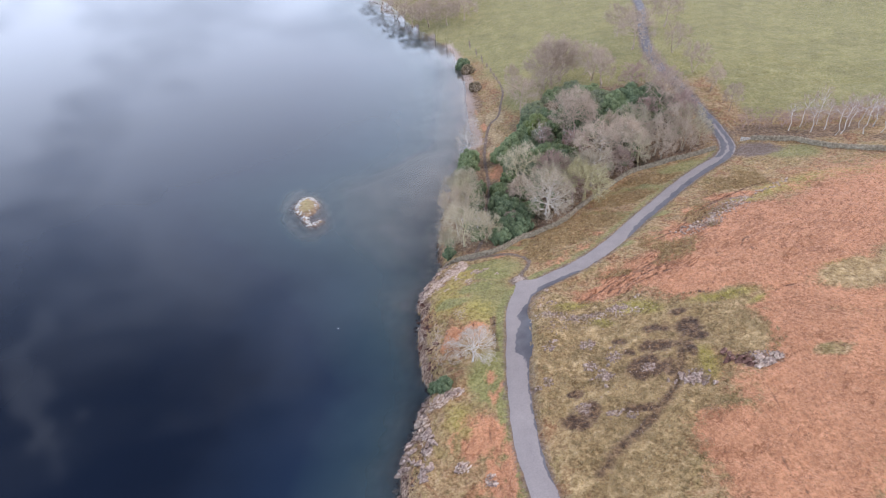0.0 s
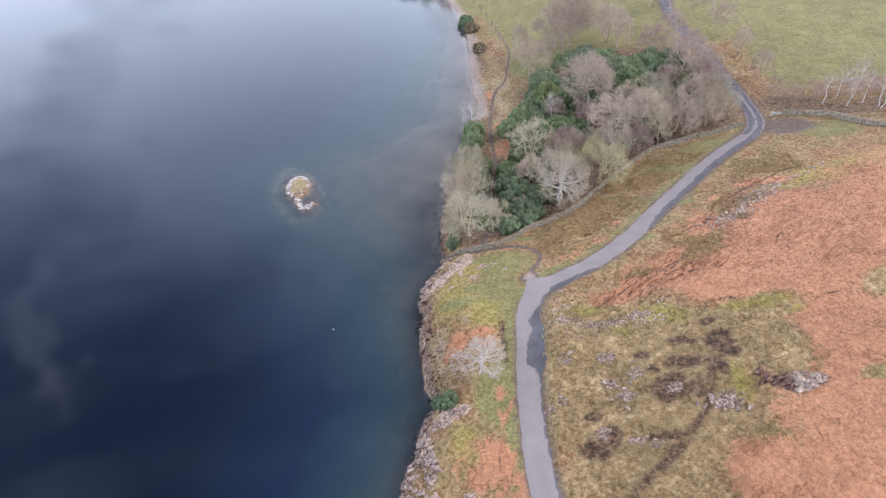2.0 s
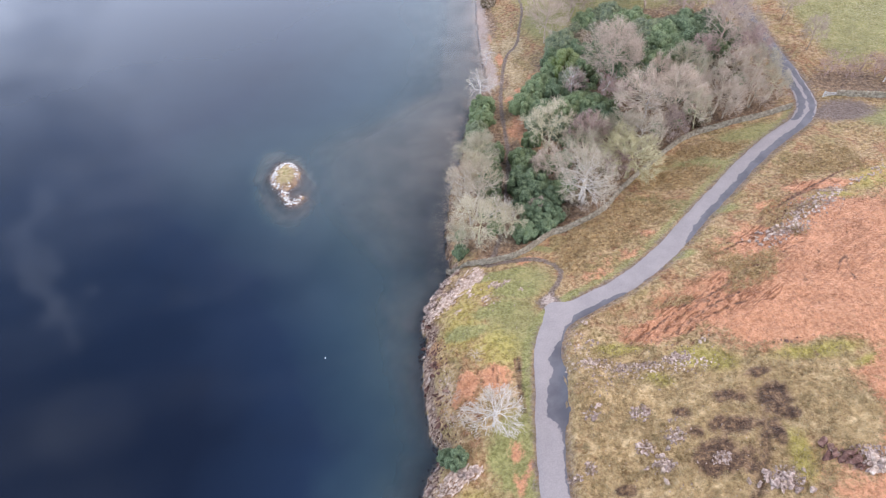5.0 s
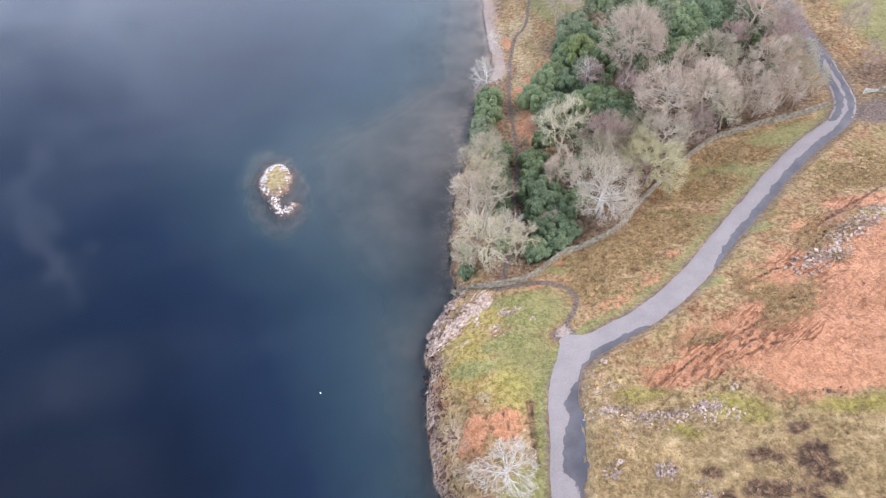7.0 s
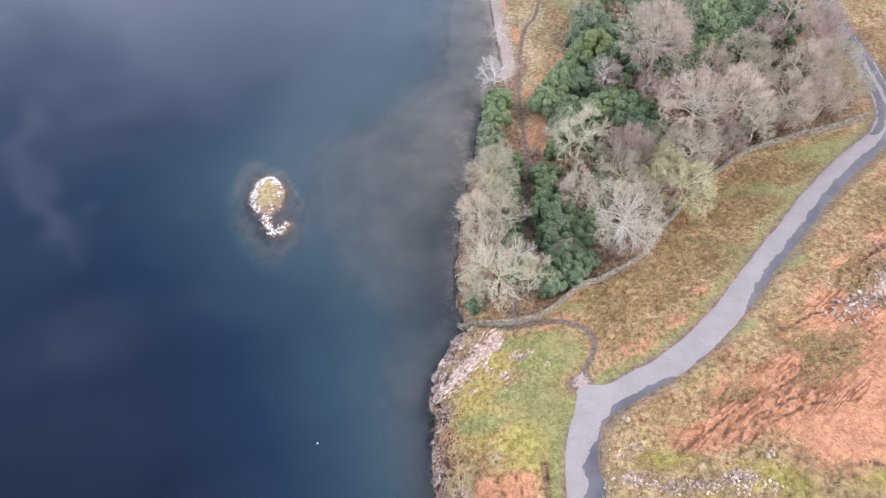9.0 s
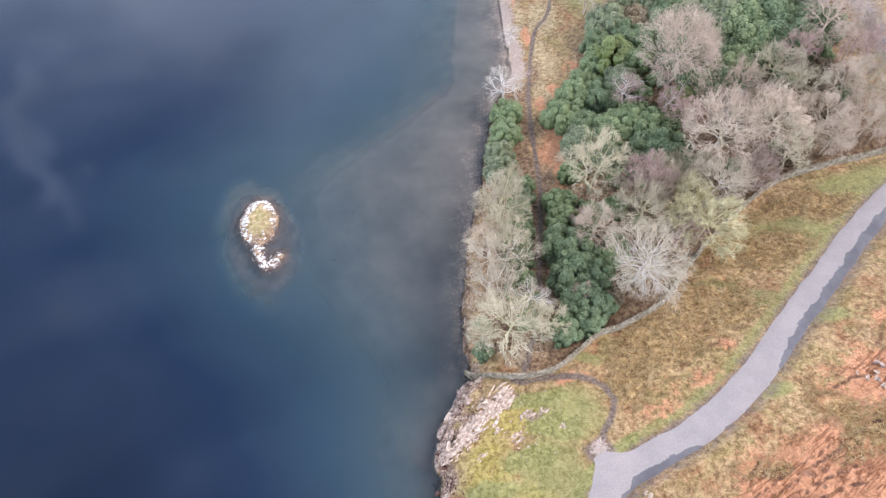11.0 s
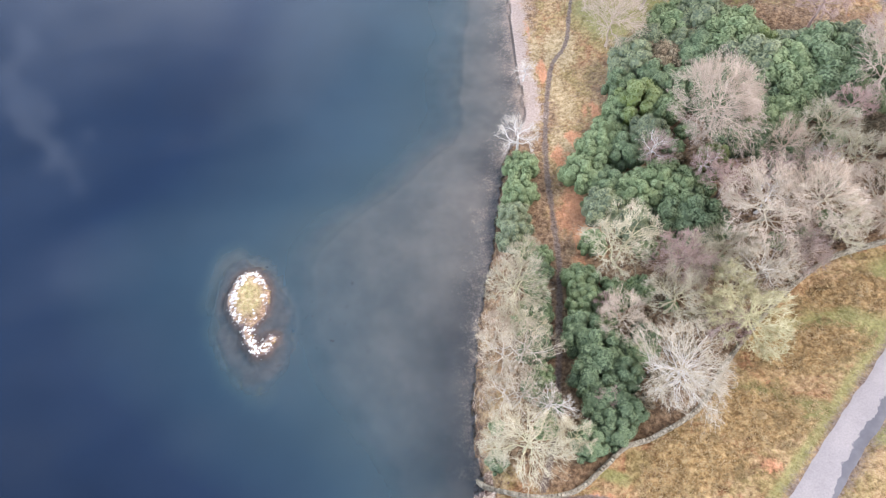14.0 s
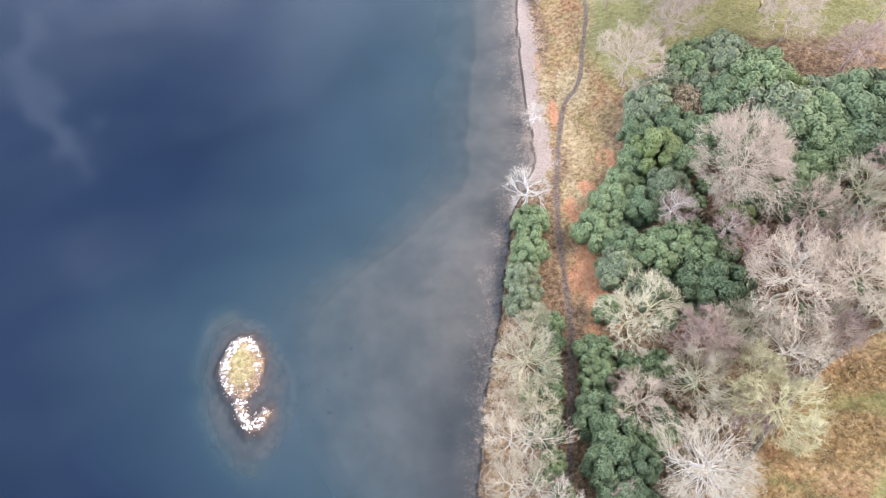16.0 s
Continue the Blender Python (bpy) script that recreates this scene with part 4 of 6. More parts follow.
def build_road():
    line = smooth_line(ROAD, 0.5)

    def width_at(k, line):
        y, x = line[:, 1], line[:, 0]
        wide = np.exp(-((x - 18.0) ** 2 + (y - 71.5) ** 2) / 14)
        right = 1.75 + 0.9 * np.exp(-((y - 60.5) / 4.0) ** 2) * (x < 20) + 0.25 * fbm(x, y, 1.6, 3)
        left = 1.75 + 0.4 * wide + 1.5 * np.exp(-((x - 18.6) ** 2 + (y - 71.6) ** 2) / 1.6) + 0.25 * fbm(x + 30, y, 1.6, 3)
        far = np.clip((y - 112) / 20, 0, 1)
        return left - 0.3 * far, right - 0.3 * far

    ob, x, y, u = ribbon("road", line, width_at, 0.07, MAT["tarmac"])
    # how far the damp reaches in from the upper edge
    reach = np.interp(x, [12, 19, 20, 26, 27.5, 36, 39, 62, 66], [0.75, 0.75, 0.35, 0.55, 0.92, 0.9, 0.3, 0.2, 0.0])
    bend = np.where(x < 20, np.interp(y, [53.5, 56.5, 57.5, 62, 63.2, 64.5, 66.5, 68], [0.75, 0.45, -0.15, 0.0, 0.35, 0.15, 0.25, 0.8]), 2.0)
    reach = np.minimum(reach, bend)
    wet = np.clip(0.5 + (u - reach) * 1.6, 0, 1)
    wet = np.where(y > 107, 0.62 - 0.35 * np.cos(u * 7) * (y < 122), wet)
    at = ob.data.attributes.new("wet", "FLOAT", "POINT")
    at.data.foreach_set("value", np.ascontiguousarray(wet, dtype=np.float32))
    tagged(ob, "narrow worn grey tarmac lane with damp edges", "road", kind="structure")


build_ground()
build_road()


# ---------------------------------------------------------------- trees
def tube(verts, faces, points, radii, sides):
    """Adds a tapered tube along the points."""
    first = len(verts)
    n = len(points)
    for k in range(n):
        d = points[min(k + 1, n - 1)] - points[max(k - 1, 0)]
        d = d / (np.linalg.norm(d) + 1e-9)
        a = np.array((d[1], -d[0], 0.0)) if abs(d[2]) < 0.95 else np.array((0.0, d[2], -d[1]))
        a = a / (np.linalg.norm(a) + 1e-9)
        b = np.cross(d, a)
        for j in range(sides):
            w = 2 * math.pi * j / sides
            verts.append(tuple(points[k] + radii[k] * (math.cos(w) * a + math.sin(w) * b)))
    for k in range(n - 1):
        for j in range(sides):
            p, q = first + k * sides + j, first + k * sides + (j + 1) % sides
            faces.append((p, q, q + sides, p + sides))
    if sides > 3:
        faces.append(tuple(first + (n - 1) * sides + j for j in range(sides)))


def spine(verts, faces, a, b, radius):
    """Adds a fine twig: a three-sided spike."""
    first = len(verts)
    d = b - a
    side = np.array((d[1], -d[0], 0.0))
    side = side / (np.linalg.norm(side) + 1e-9)
    rest = np.cross(d, side)
    rest = rest / (np.linalg.norm(rest) + 1e-9)
    for w in (0.0, 2.094, 4.189):
        verts.append(tuple(a + radius * (math.cos(w) * side + math.sin(w) * rest)))
    verts.append(tuple(b))
    faces += [(first, first + 1, first + 3), (first + 1, first + 2, first + 3), (first + 2, first, first + 3)]


def grow(rng, tall, spread, counts, lean=(0, 0), fork=0.3, rise=0.5, droop=0.0, girth=0.028):
    """Limbs of a bare tree that fill a rounded, uneven crown: lists of (points, radii, level)."""
    out = []
    centre = np.array((lean[0] * tall * 0.6, lean[1] * tall * 0.6, tall * (0.5 + 0.06 * rise)))
    radii3 = np.array((spread, spread, tall * (0.5 - 0.06 * rise)))
    waves = rng.uniform(0, 6.28, 3)

    def keep(p, lim):
        q = (p - centre) / radii3
        a = math.atan2(q[1], q[0])
        lim = lim * (1 + 0.13 * math.sin(2 * a + waves[0]) + 0.1 * math.sin(3 * a + waves[1]) + 0.08 * math.sin(5 * a + waves[2]))
        size = np.linalg.norm(q)
        return p if size <= lim else centre + (p - centre) * lim / size

    def limb(start, goal, radius, level):
        n = (6, 6, 4, 3, 2)[level]
        u = np.linspace(0, 1, n)[:, None]
        d = goal - start
        length = np.linalg.norm(d)
        bow = rng.normal(0, (0.03 if girth > 0.012 else 0.012, 0.09, 0.1, 0.1, 0.1)[level], 3) * length
        pts = start + d * u + bow * np.sin(math.pi * u) + np.array((0, 0, 1.0)) * ((u * u - u) * rise * 0.35 * length * (0, 1, 0.8, 0.5, 0)[level] - droop * length * u * u * (level > 2))
        pts[1:-1] += rng.normal(0, (0.03 if level or girth > 0.012 else 0.008) * length, (n - 2, 3)) * (level < 4)
        out.append((pts, radius * np.linspace(1, (0.4, 0.3, 0.35, 0.45, 0.6)[level], n), level))
        if level >= len(counts):
            return
        kids = counts[level]
        for k in range(kids):
            if level == 0:
                # goals spread evenly over the upper dome
                up = 1 - 1.12 * (k + 0.5) / kids
                turn = k * 2.39996 + rng.uniform(-0.25, 0.25)
                flat = math.sqrt(max(1 - up * up, 0.0))
                goal2 = centre + radii3 * np.array((math.cos(turn) * flat, math.sin(turn) * flat, up)) * rng.uniform(0.72, 0.9)
                f = np.clip(fork + (0.98 - fork) * (0.5 + 0.5 * up) + rng.uniform(-0.08, 0.08), 0.1, 0.98)
            else:
                f = min(0.22 + 0.78 * (k + rng.uniform(0.2, 1.0)) / kids, 1.0)
                here = start + d * f
                out_way = (here - centre) / radii3
                out_way = out_way / (np.linalg.norm(out_way) + 1e-6)
                side = rng.normal(0, 1, 3)
                side /= np.linalg.norm(side)
                step = spread * (0, 0.5, 0.27, 0.15)[level] * rng.uniform(0.7, 1.2)
                goal2 = keep(here + (d / length * 0.55 + side * 0.75 + out_way * 0.45) * step, 0.84 + 0.34 * rng.random_sample())
            at = f * (n - 1)
            i = min(int(at), n - 2)
            base = pts[i] + (pts[i + 1] - pts[i]) * (at - i)
            limb(base, goal2, max(radius * (0.5, 0.45, 0.5, 0.6)[level] * (1.15 - 0.5 * f), 0.014), level + 1)

    limb(np.zeros(3), np.array((lean[0] * tall * 0.7, lean[1] * tall * 0.7, tall * 0.7)), tall * girth, 0)
    return out


def bare_tree(name, seed, tall, spread, bark, twig, label, category="tree", counts=(12, 8, 6, 4), stems=1, **habit):
    """A leafless tree: trunk, limbs and a crown of fine twigs, standing at the origin."""
    rng = np.random.RandomState(seed)
    root = new(name)
    tagged(root, label, category)
    trunk, limbs, crown = ([], []), [], ([], [])
    grown = []
    for k in range(stems):
        lean = habit.get("lean", (0, 0)) if stems == 1 else (0.35 * math.cos(k * 2.3), 0.35 * math.sin(k * 2.3))
        rest = {key: v for key, v in habit.items() if key != "lean"}
        grown += grow(rng, tall, spread, counts, lean, **rest)
    tips = np.array([pts[-1] for pts, _, level in grown if level >= 2])
    centre = np.median(tips[:, :2], axis=0)
    wide = spread / np.percentile(np.hypot(*(tips[:, :2] - centre).T), 93)
    high = tall / np.percentile(tips[:, 2], 98)
    for pts, radii, level in grown:
        pts = pts * (wide, wide, high)
        if level == 0:
            radii = radii.copy()
            radii[0] *= 1.5
            tube(*trunk, pts - np.array((0, 0, 0.25)) * (np.arange(len(pts)) == 0)[:, None], radii, 7)
        elif level == 1:
            limbs.append(([], []))
            tube(*limbs[-1], pts, radii, 5)
        elif level == 2:
            tube(*limbs[-1], pts, radii, 4)
        elif level == 3:
            tube(*crown, pts, np.maximum(radii, 0.017 if twig == "bark_moss" else 0.013), 3)
        else:
            spine(*crown, pts[0], pts[-1], 0.022 if twig == "bark_moss" else 0.017)
    mesh_object("trunk", *trunk, MAT[bark], root, True)
    for one in limbs:
        mesh_object("limb", *one, MAT[bark], root, True)
    mesh_object("crown", *crown, MAT[twig], root)
    return root


def stand(proto, x, y, scale=1.0, tall=None, turn=None, sink=0.1, label="", group=""):
    """A copy of a thing, set on the ground."""
    rng = random.Random(int(x * 131 + y * 977))
    turn = rng.uniform(0, 360) if turn is None else turn
    m = pose(x, y, height(x, y) - sink, 0, 0, turn) @ Matrix.Diagonal((scale, scale, tall if tall else scale, 1))
    ob = copy_thing(proto, m)
    return tagged(ob, label, "", group)


def retire(proto):
    """Takes the pattern of a thing out of the scene once its copies stand."""
    for o in [*proto.children_recursive, proto]:
        bpy.data.objects.remove(o)


PALE = {"olive": ("leafless broadleaf tree with olive lichened limbs and pale twigs", "bark_green", "bark_olive"),
        "silver": ("leafless broadleaf tree with pale silvery limbs and twigs", "bark_silver", "bark_pale"),
        "pink": ("leafless broadleaf tree with dense pinkish twigs", "bark_pale", "bark_pink"),
        "purple": ("leafless tree with dense purplish brown twigs", "bark_brown", "bark_purple")}
pale_trees = {}
for k, (tone, (label, bark, twig)) in enumerate(PALE.items()):
    pale_trees[tone] = [bare_tree("bare_tree", 11 + 10 * k, 8.6, 4.4, bark, twig, label, fork=0.22, counts=(13, 8, 6, 5), girth=0.02),
                        bare_tree("bare_tree", 12 + 10 * k, 9.2, 4.6, bark, twig, label, stems=2, fork=0.25, counts=(8, 7, 5, 6), girth=0.02)]
great_trees = {tone: bare_tree("bare_tree", 91 + k, 11.0, 5.6, bark, twig, label, fork=0.2, rise=0.6, counts=(15, 8, 6, 5), girth=0.024)
               for k, (tone, (label, bark, twig)) in enumerate(PALE.items()) if tone in ("silver", "pink")}
for k, (tone, x, y, r) in enumerate([("olive", 9.9, 107.2, 4.2), ("silver", 8.9, 97.8, 4.2), ("olive", 9.1, 88.4, 4.5), ("olive", 13.2, 88.6, 2.4), ("olive", 6.0, 88.7, 2.3), ("olive", 22.9, 110.5, 4.7), ("pink", 21.4, 101.6, 3.3), ("silver", 25.3, 94.2, 5.4),
                                     ("olive", 27.2, 103.3, 4.0), ("pink", 38.6, 112.3, 6.0), ("silver", 36.6, 105.2, 4.4), ("pink", 44.6, 112.4, 5.0), ("olive", 49.5, 123.9, 3.8), ("olive", 50.9, 118.7, 3.4), ("pink", 51.5, 112.7, 4.4),
                                     ("silver", 8.3, 93.2, 3.6), ("pink", 7.2, 102.2, 2.6), ("olive", 10.6, 102.6, 3.2), ("olive", 11.6, 112.3, 2.2), ("pink", 56.5, 117.5, 3.8), ("olive", 31.4, 108.2, 3.4), ("purple", 28.8, 107.6, 3.6),
                                     ("olive", 34.6, 109.2, 3.2), ("purple", 41.5, 107.8, 2.8), ("olive", 60.5, 119.4, 3.6), ("purple", 45.6, 117.4, 3.2), ("pink", 52.6, 111.0, 3.0), ("olive", 47.4, 109.6, 3.2), ("purple", 43.2, 107.4, 2.4), ("pink", 57.6, 112.8, 3.0), ("olive", 61.2, 114.0, 2.6)]):
    if r > 4.9:
        stand(great_trees[tone], x, y, r / 5.6, 0.95, group="bare trees of the lakeside wood")
    else:
        stand(pale_trees[tone][k % 2], x, y, r / 4.5, (r / 4.5) ** 0.6, group="bare trees of the lakeside wood")
BROWN = "leafless tree with dense brownish twigs"
brown_trees = [bare_tree("bare_tree", 21, 9.5, 4.5, "bark_brown", "bark_brown", BROWN, rise=0.7, fork=0.2, counts=(14, 7, 6, 5), girth=0.018),
               bare_tree("bare_tree", 22, 9.0, 4.4, "bark_brown", "bark_brown", BROWN, rise=0.5, fork=0.25, stems=2, counts=(8, 7, 5, 5), girth=0.018),
               bare_tree("bare_tree", 23, 9.0, 4.4, "bark_brown", "bark_brown", BROWN, rise=0.6, fork=0.2, counts=(10, 7, 4, 4))]
great_brown = bare_tree("bare_tree", 95, 12.0, 6.4, "bark_brown", "bark_brown", "large spreading leafless tree with dense brownish twigs", rise=0.7, fork=0.2, counts=(20, 9, 7, 6), girth=0.016)
stand(great_brown, 37.3, 128.5, 1.0, group="brown bare trees by the lane and field")
for k, (x, y, r) in enumerate([(28.6, 149.2, 5.0), (34.6, 154.6, 4.4), (57.9, 129.6, 5.8), (49.5, 150.5, 5.2), (44.4, 122.2, 3.0), (47.8, 115.7, 3.4), (38.8, 161.3, 7.6), (41.5, 162.8, 6.2), (36.2, 160, 6),
                               (48.5, 157, 5.6), (42, 165, 5.0), (28.6, 165, 3.3), (64.0, 173, 6.0), (73.5, 151, 3.6), (60.8, 126.5, 3.6), (73.2, 166, 4.0), (78, 188, 5.6), (73.6, 139, 3.0),
                               (73.4, 127.5, 2.6), (61.2, 150, 3.8), (63.2, 186, 4.6), (78, 200, 5)]):
    stand(brown_trees[k % 2], x, y, r / 4.5, (r / 4.5) ** 0.6, group="brown bare trees by the lane and field")
for k, (x, y, r) in enumerate([(0.5, 233.5, 5.5), (6.5, 231.5, 6), (13.2, 230, 5.5), (-5.8, 243, 5.8), (19.5, 231, 5), (3.5, 239.5, 6), (11, 238, 6), (-11.5, 256, 6), (18, 240, 6), (-2.5, 250, 6), (6, 249, 6), (-17, 272, 6)]):
    stand(brown_trees[2 if k > 6 else k % 2], x, y, r / 4.5, 0.85, group="far lakeside trees")
red_tree = bare_tree("bare_tree", 31, 7.5, 3.0, "bark_red", "bark_red", "small leafless tree with reddish brown twigs", rise=0.9, counts=(11, 7, 5, 7))
for x, y, r in [(29, 108.1, 3.5), (36.7, 118.4, 2.8), (42.2, 118.5, 2.6), (20.3, 104.4, 1.6), (53, 126, 3.0), (31.5, 99.5, 2.6), (60, 122.5, 3.6), (60.5, 136, 3.6), (55, 143.5, 3.2), (18.2, 92.8, 1.5)]:
    stand(red_tree, x, y, r / 3.0, group="reddish bare trees of the wood")
white_tree = bare_tree("bare_tree", 41, 7.2, 3.6, "bark_white", "bark_silver", "old leafless tree with bleached white crooked limbs", counts=(9, 6, 4, 5), rise=0.35, girth=0.034)
for x, y, r in [(12.8, 130.8, 3.5), (12.0, 92.3, 2.9), (48.6, 119.8, 2.8), (40.8, 115.4, 3.2), (15.5, 144.8, 2.0), (25.3, 94.6, 3.6)]:
    stand(white_tree, x, y, r / 3.6, group="bleached old trees")
moss_tree = bare_tree("bare_tree", 51, 8.0, 4.5, "bark_moss", "bark_moss", "leafless tree covered in yellow-green moss", counts=(12, 8, 6, 6), girth=0.036)
for x, y, r in [(33.8, 99.6, 5.0), (33.0, 103.5, 3.2)]:
    stand(moss_tree, x, y, r / 4.5, 0.95)
coast_tree = bare_tree("bare_tree", 61, 5.2, 3.2, "bark_white", "bark_silver", "lone spreading leafless tree above the rocky shore", counts=(15, 7, 5, 3), fork=0.12, rise=0.5, girth=0.026)
stand(coast_tree, 7.9, 57.4, 1.12)
birches = [bare_tree("birch_tree", 71 + k, 8.5, 2.3, "bark_white", "bark_red" if k else "bark_brown", "slender leafless birch with a white trunk", "birch", (9, 6, 5), fork=0.35, rise=1.1, droop=0.05, girth=0.013,
                     lean=((0.03, 0.0), (0.1, 0.03), (-0.06, 0.03))[k]) for k in range(3)]
for k, (x, y) in enumerate([(80.8, 114.6), (83.9, 115.9), (87.2, 115.5), (87.5, 112.9), (87.8, 109.6), (89, 109.8), (92.3, 112.4), (93.6, 111), (92.2, 107.4), (96.4, 110.9), (95.8, 107.6), (98.6, 108.4), (84.4, 112.5), (100.5, 105)]):
    stand(birches[k % 3], x, y, 0.9, 0.85 + 0.1 * (k % 3), group="row of birches behind the field wall")
stand(birches[0], 29.5, 124.2, 1.15, 1.05)
stand(red_tree, 30.2, 124.8, 0.72, 0.9, group="reddish bare trees of the wood")
stand(red_tree, 35.2, 121.6, 0.66, 0.8, group="reddish bare trees of the wood")
stand(birches[1], 34.6, 121.2, 0.9, 0.9)
shrub = bare_tree("bare_shrub", 81, 2.4, 1.7, "bark_brown", "bark_brown", "low tangled leafless shrub", "shrub", (5, 4, 4), stems=2, fork=0.1, girth=0.02)
for x, y, r in [(2.8, 64, 1.6), (3.2, 61.6, 1.6), (6.5, 66.7, 1.2), (3.0, 59.2, 1.4), (4.6, 58.2, 1.5), (2.6, 56.6, 1.3), (16.6, 154.9, 1.7), (17.6, 160, 1.6), (18.6, 169, 1.8), (16.9, 147, 1.3), (17.2, 177, 1.8),
                (17, 184, 1.5), (15.4, 140.5, 1.4), (11.6, 118.8, 1.6), (9.6, 112.6, 1.6), (5.4, 99.3, 1.3), (4.9, 94.5, 1.3)]:
    stand(shrub, x, y, r / 1.7, group="bare shrubs along the shore")
for x, y, r in [(29.5, 95.6, 1.7), (32.5, 99.2, 1.9), (35.4, 102.0, 1.9), (39, 104.9, 1.8), (42.5, 107.4, 1.8), (48.5, 110.6, 1.7), (54, 111.4, 1.8), (59, 112, 1.9), (62.5, 113.4, 2.0), (25, 92.3, 1.5)]:
    stand(shrub, x, y, r / 1.7, group="bare shrubs behind the wall")
hedge_shrub = bare_tree("bare_shrub", 82, 3.6, 2.4, "bark_red", "bark_red", "purplish leafless hedgerow shrub", "shrub", (5, 4, 5), stems=2, fork=0.1, rise=0.8, girth=0.02)
for k in range(28):
    stand(hedge_shrub, 73 + 1.5 * k, 118.8 - 0.19 * k + 1.2 * math.sin(k * 2.1), 0.95 + 0.25 * math.sin(k * 1.7), group="bare hedgerow along the field")
for k in range(14):
    stand(hedge_shrub, 80 + 5.0 * k, 262 + 1.5 * math.sin(k * 1.9), 1.3, group="far hedgerow")
for proto in (great_brown, *great_trees.values(), *sum(pale_trees.values(), []), *brown_trees, red_tree, white_tree, moss_tree, coast_tree, *birches, shrub, hedge_shrub):
    retire(proto)


def ball(rings=5, around=8):
    v, f = [(0, 0, 1)], []
    for i in range(1, rings):
        for j in range(around):
            a, b = math.pi * i / rings, 2 * math.pi * j / around
            v.append((math.sin(a) * math.cos(b), math.sin(a) * math.sin(b), math.cos(a)))
    v.append((0, 0, -1))
    for j in range(around):
        f.append((0, 1 + j, 1 + (j + 1) % around))
        f.append((len(v) - 1, len(v) - 2 - j, len(v) - 2 - (j + 1) % around))
    for i in range(rings - 2):
        for j in range(around):
            p, q = 1 + i * around + j, 1 + i * around + (j + 1) % around
            f.append((p, p + around, q + around, q))
    return np.array(v, float), f


def evergreen(name, seed, radius, tall, lobes, leaves, leaf, mat, label):
    """A dense evergreen bush: rounded lobes, each of small knobs of leaves, over an inside coloured dark as shade
    between them.
    """
    rng = np.random.RandomState(seed)
    root = new(name)
    tagged(root, label, "shrub")
    centres = []
    for k in range(lobes):
        a = k * 2.39996
        d = math.sqrt((k + 0.5) / lobes)
        c = np.array((radius * 0.84 * d * math.cos(a), radius * 0.84 * d * math.sin(a), 0)) + rng.normal(0, 0.09 * radius, 3) * (1, 1, 0)
        top = tall * math.sqrt(max(1 - 0.78 * d * d, 0.12)) * rng.uniform(0.8, 1.06)
        size = radius * rng.uniform(0.2, 0.34)
        c[2] = max(top - size, size * 0.6)
        centres.append((c, size))
    bv, bf = ball()
    verts, faces = [], []
    # the inside fills down to the ground; its darker colour paints shade into the gaps
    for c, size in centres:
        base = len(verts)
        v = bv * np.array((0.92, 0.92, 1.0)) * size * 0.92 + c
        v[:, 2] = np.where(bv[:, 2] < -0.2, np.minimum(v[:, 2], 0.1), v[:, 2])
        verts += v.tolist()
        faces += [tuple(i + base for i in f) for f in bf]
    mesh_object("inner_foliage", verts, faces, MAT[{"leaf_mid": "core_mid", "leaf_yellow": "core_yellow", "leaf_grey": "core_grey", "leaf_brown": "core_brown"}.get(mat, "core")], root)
    vs, fs = [], []
    total = sum(size * size for _, size in centres)
    for c, size in centres:
        n = int(leaves * size * size / total)
        knots = rng.normal(0, 1, (14, 3))
        knots /= np.linalg.norm(knots, axis=1)[:, None]
        d = rng.normal(0, 1, (n, 3))
        d[:, 2] = np.abs(d[:, 2]) * 1.15 - 0.3
        d /= np.linalg.norm(d, axis=1)[:, None]
        near = (d @ knots.T).max(1)
        knob = 0.9 + 0.2 * np.clip((near - 0.7) / 0.3, 0, 1) ** 0.6
        p = c + d * size * (knob * rng.uniform(0.97, 1.04, n))[:, None]
        nrm = d + 0.5 * (d - knots[(d @ knots.T).argmax(1)]) + rng.normal(0, 0.11, (n, 3))
        nrm /= np.linalg.norm(nrm, axis=1)[:, None]
        a = np.cross(nrm, rng.normal(0, 1, (n, 3)))
        a /= np.linalg.norm(a, axis=1)[:, None]
        b = np.cross(nrm, a)
        w = leaf * rng.uniform(0.7, 1.3, n)[:, None]
        base = len(vs)
        quad = np.stack([p - a * w, p - b * w * 0.6 + nrm * w * 0.12, p + a * w, p + b * w * 0.6 + nrm * w * 0.12], 1)
        vs += quad.reshape(-1, 3).tolist()
        fs += [(base + 4 * i, base + 4 * i + 1, base + 4 * i + 2, base + 4 * i + 3) for i in range(n)]
    mesh_object("foliage", vs, fs, MAT[mat], root)
    return root


bushes = {
    "d": evergreen("evergreen_bush", 1, 3.0, 4.2, 26, 4300, 0.132, "leaf_dark", "dense dark green evergreen bush in the wood"),
    "m": evergreen("evergreen_bush", 2, 3.0, 4.4, 24, 4300, 0.132, "leaf_mid", "dense mid-green evergreen bush in the wood"),
    "y": evergreen("evergreen_bush", 3, 3.0, 4.6, 16, 4300, 0.132, "leaf_yellow", "rounded yellow-green evergreen bush"),
    "g": evergreen("evergreen_bush", 4, 3.0, 4.4, 28, 4300, 0.132, "leaf_grey", "grey-green evergreen bush with many lobes"),
    "b": evergreen("brown_bush", 5, 3.0, 3.6, 24, 4200, 0.11, "leaf_brown", "bush holding dead brown leaves"),
}
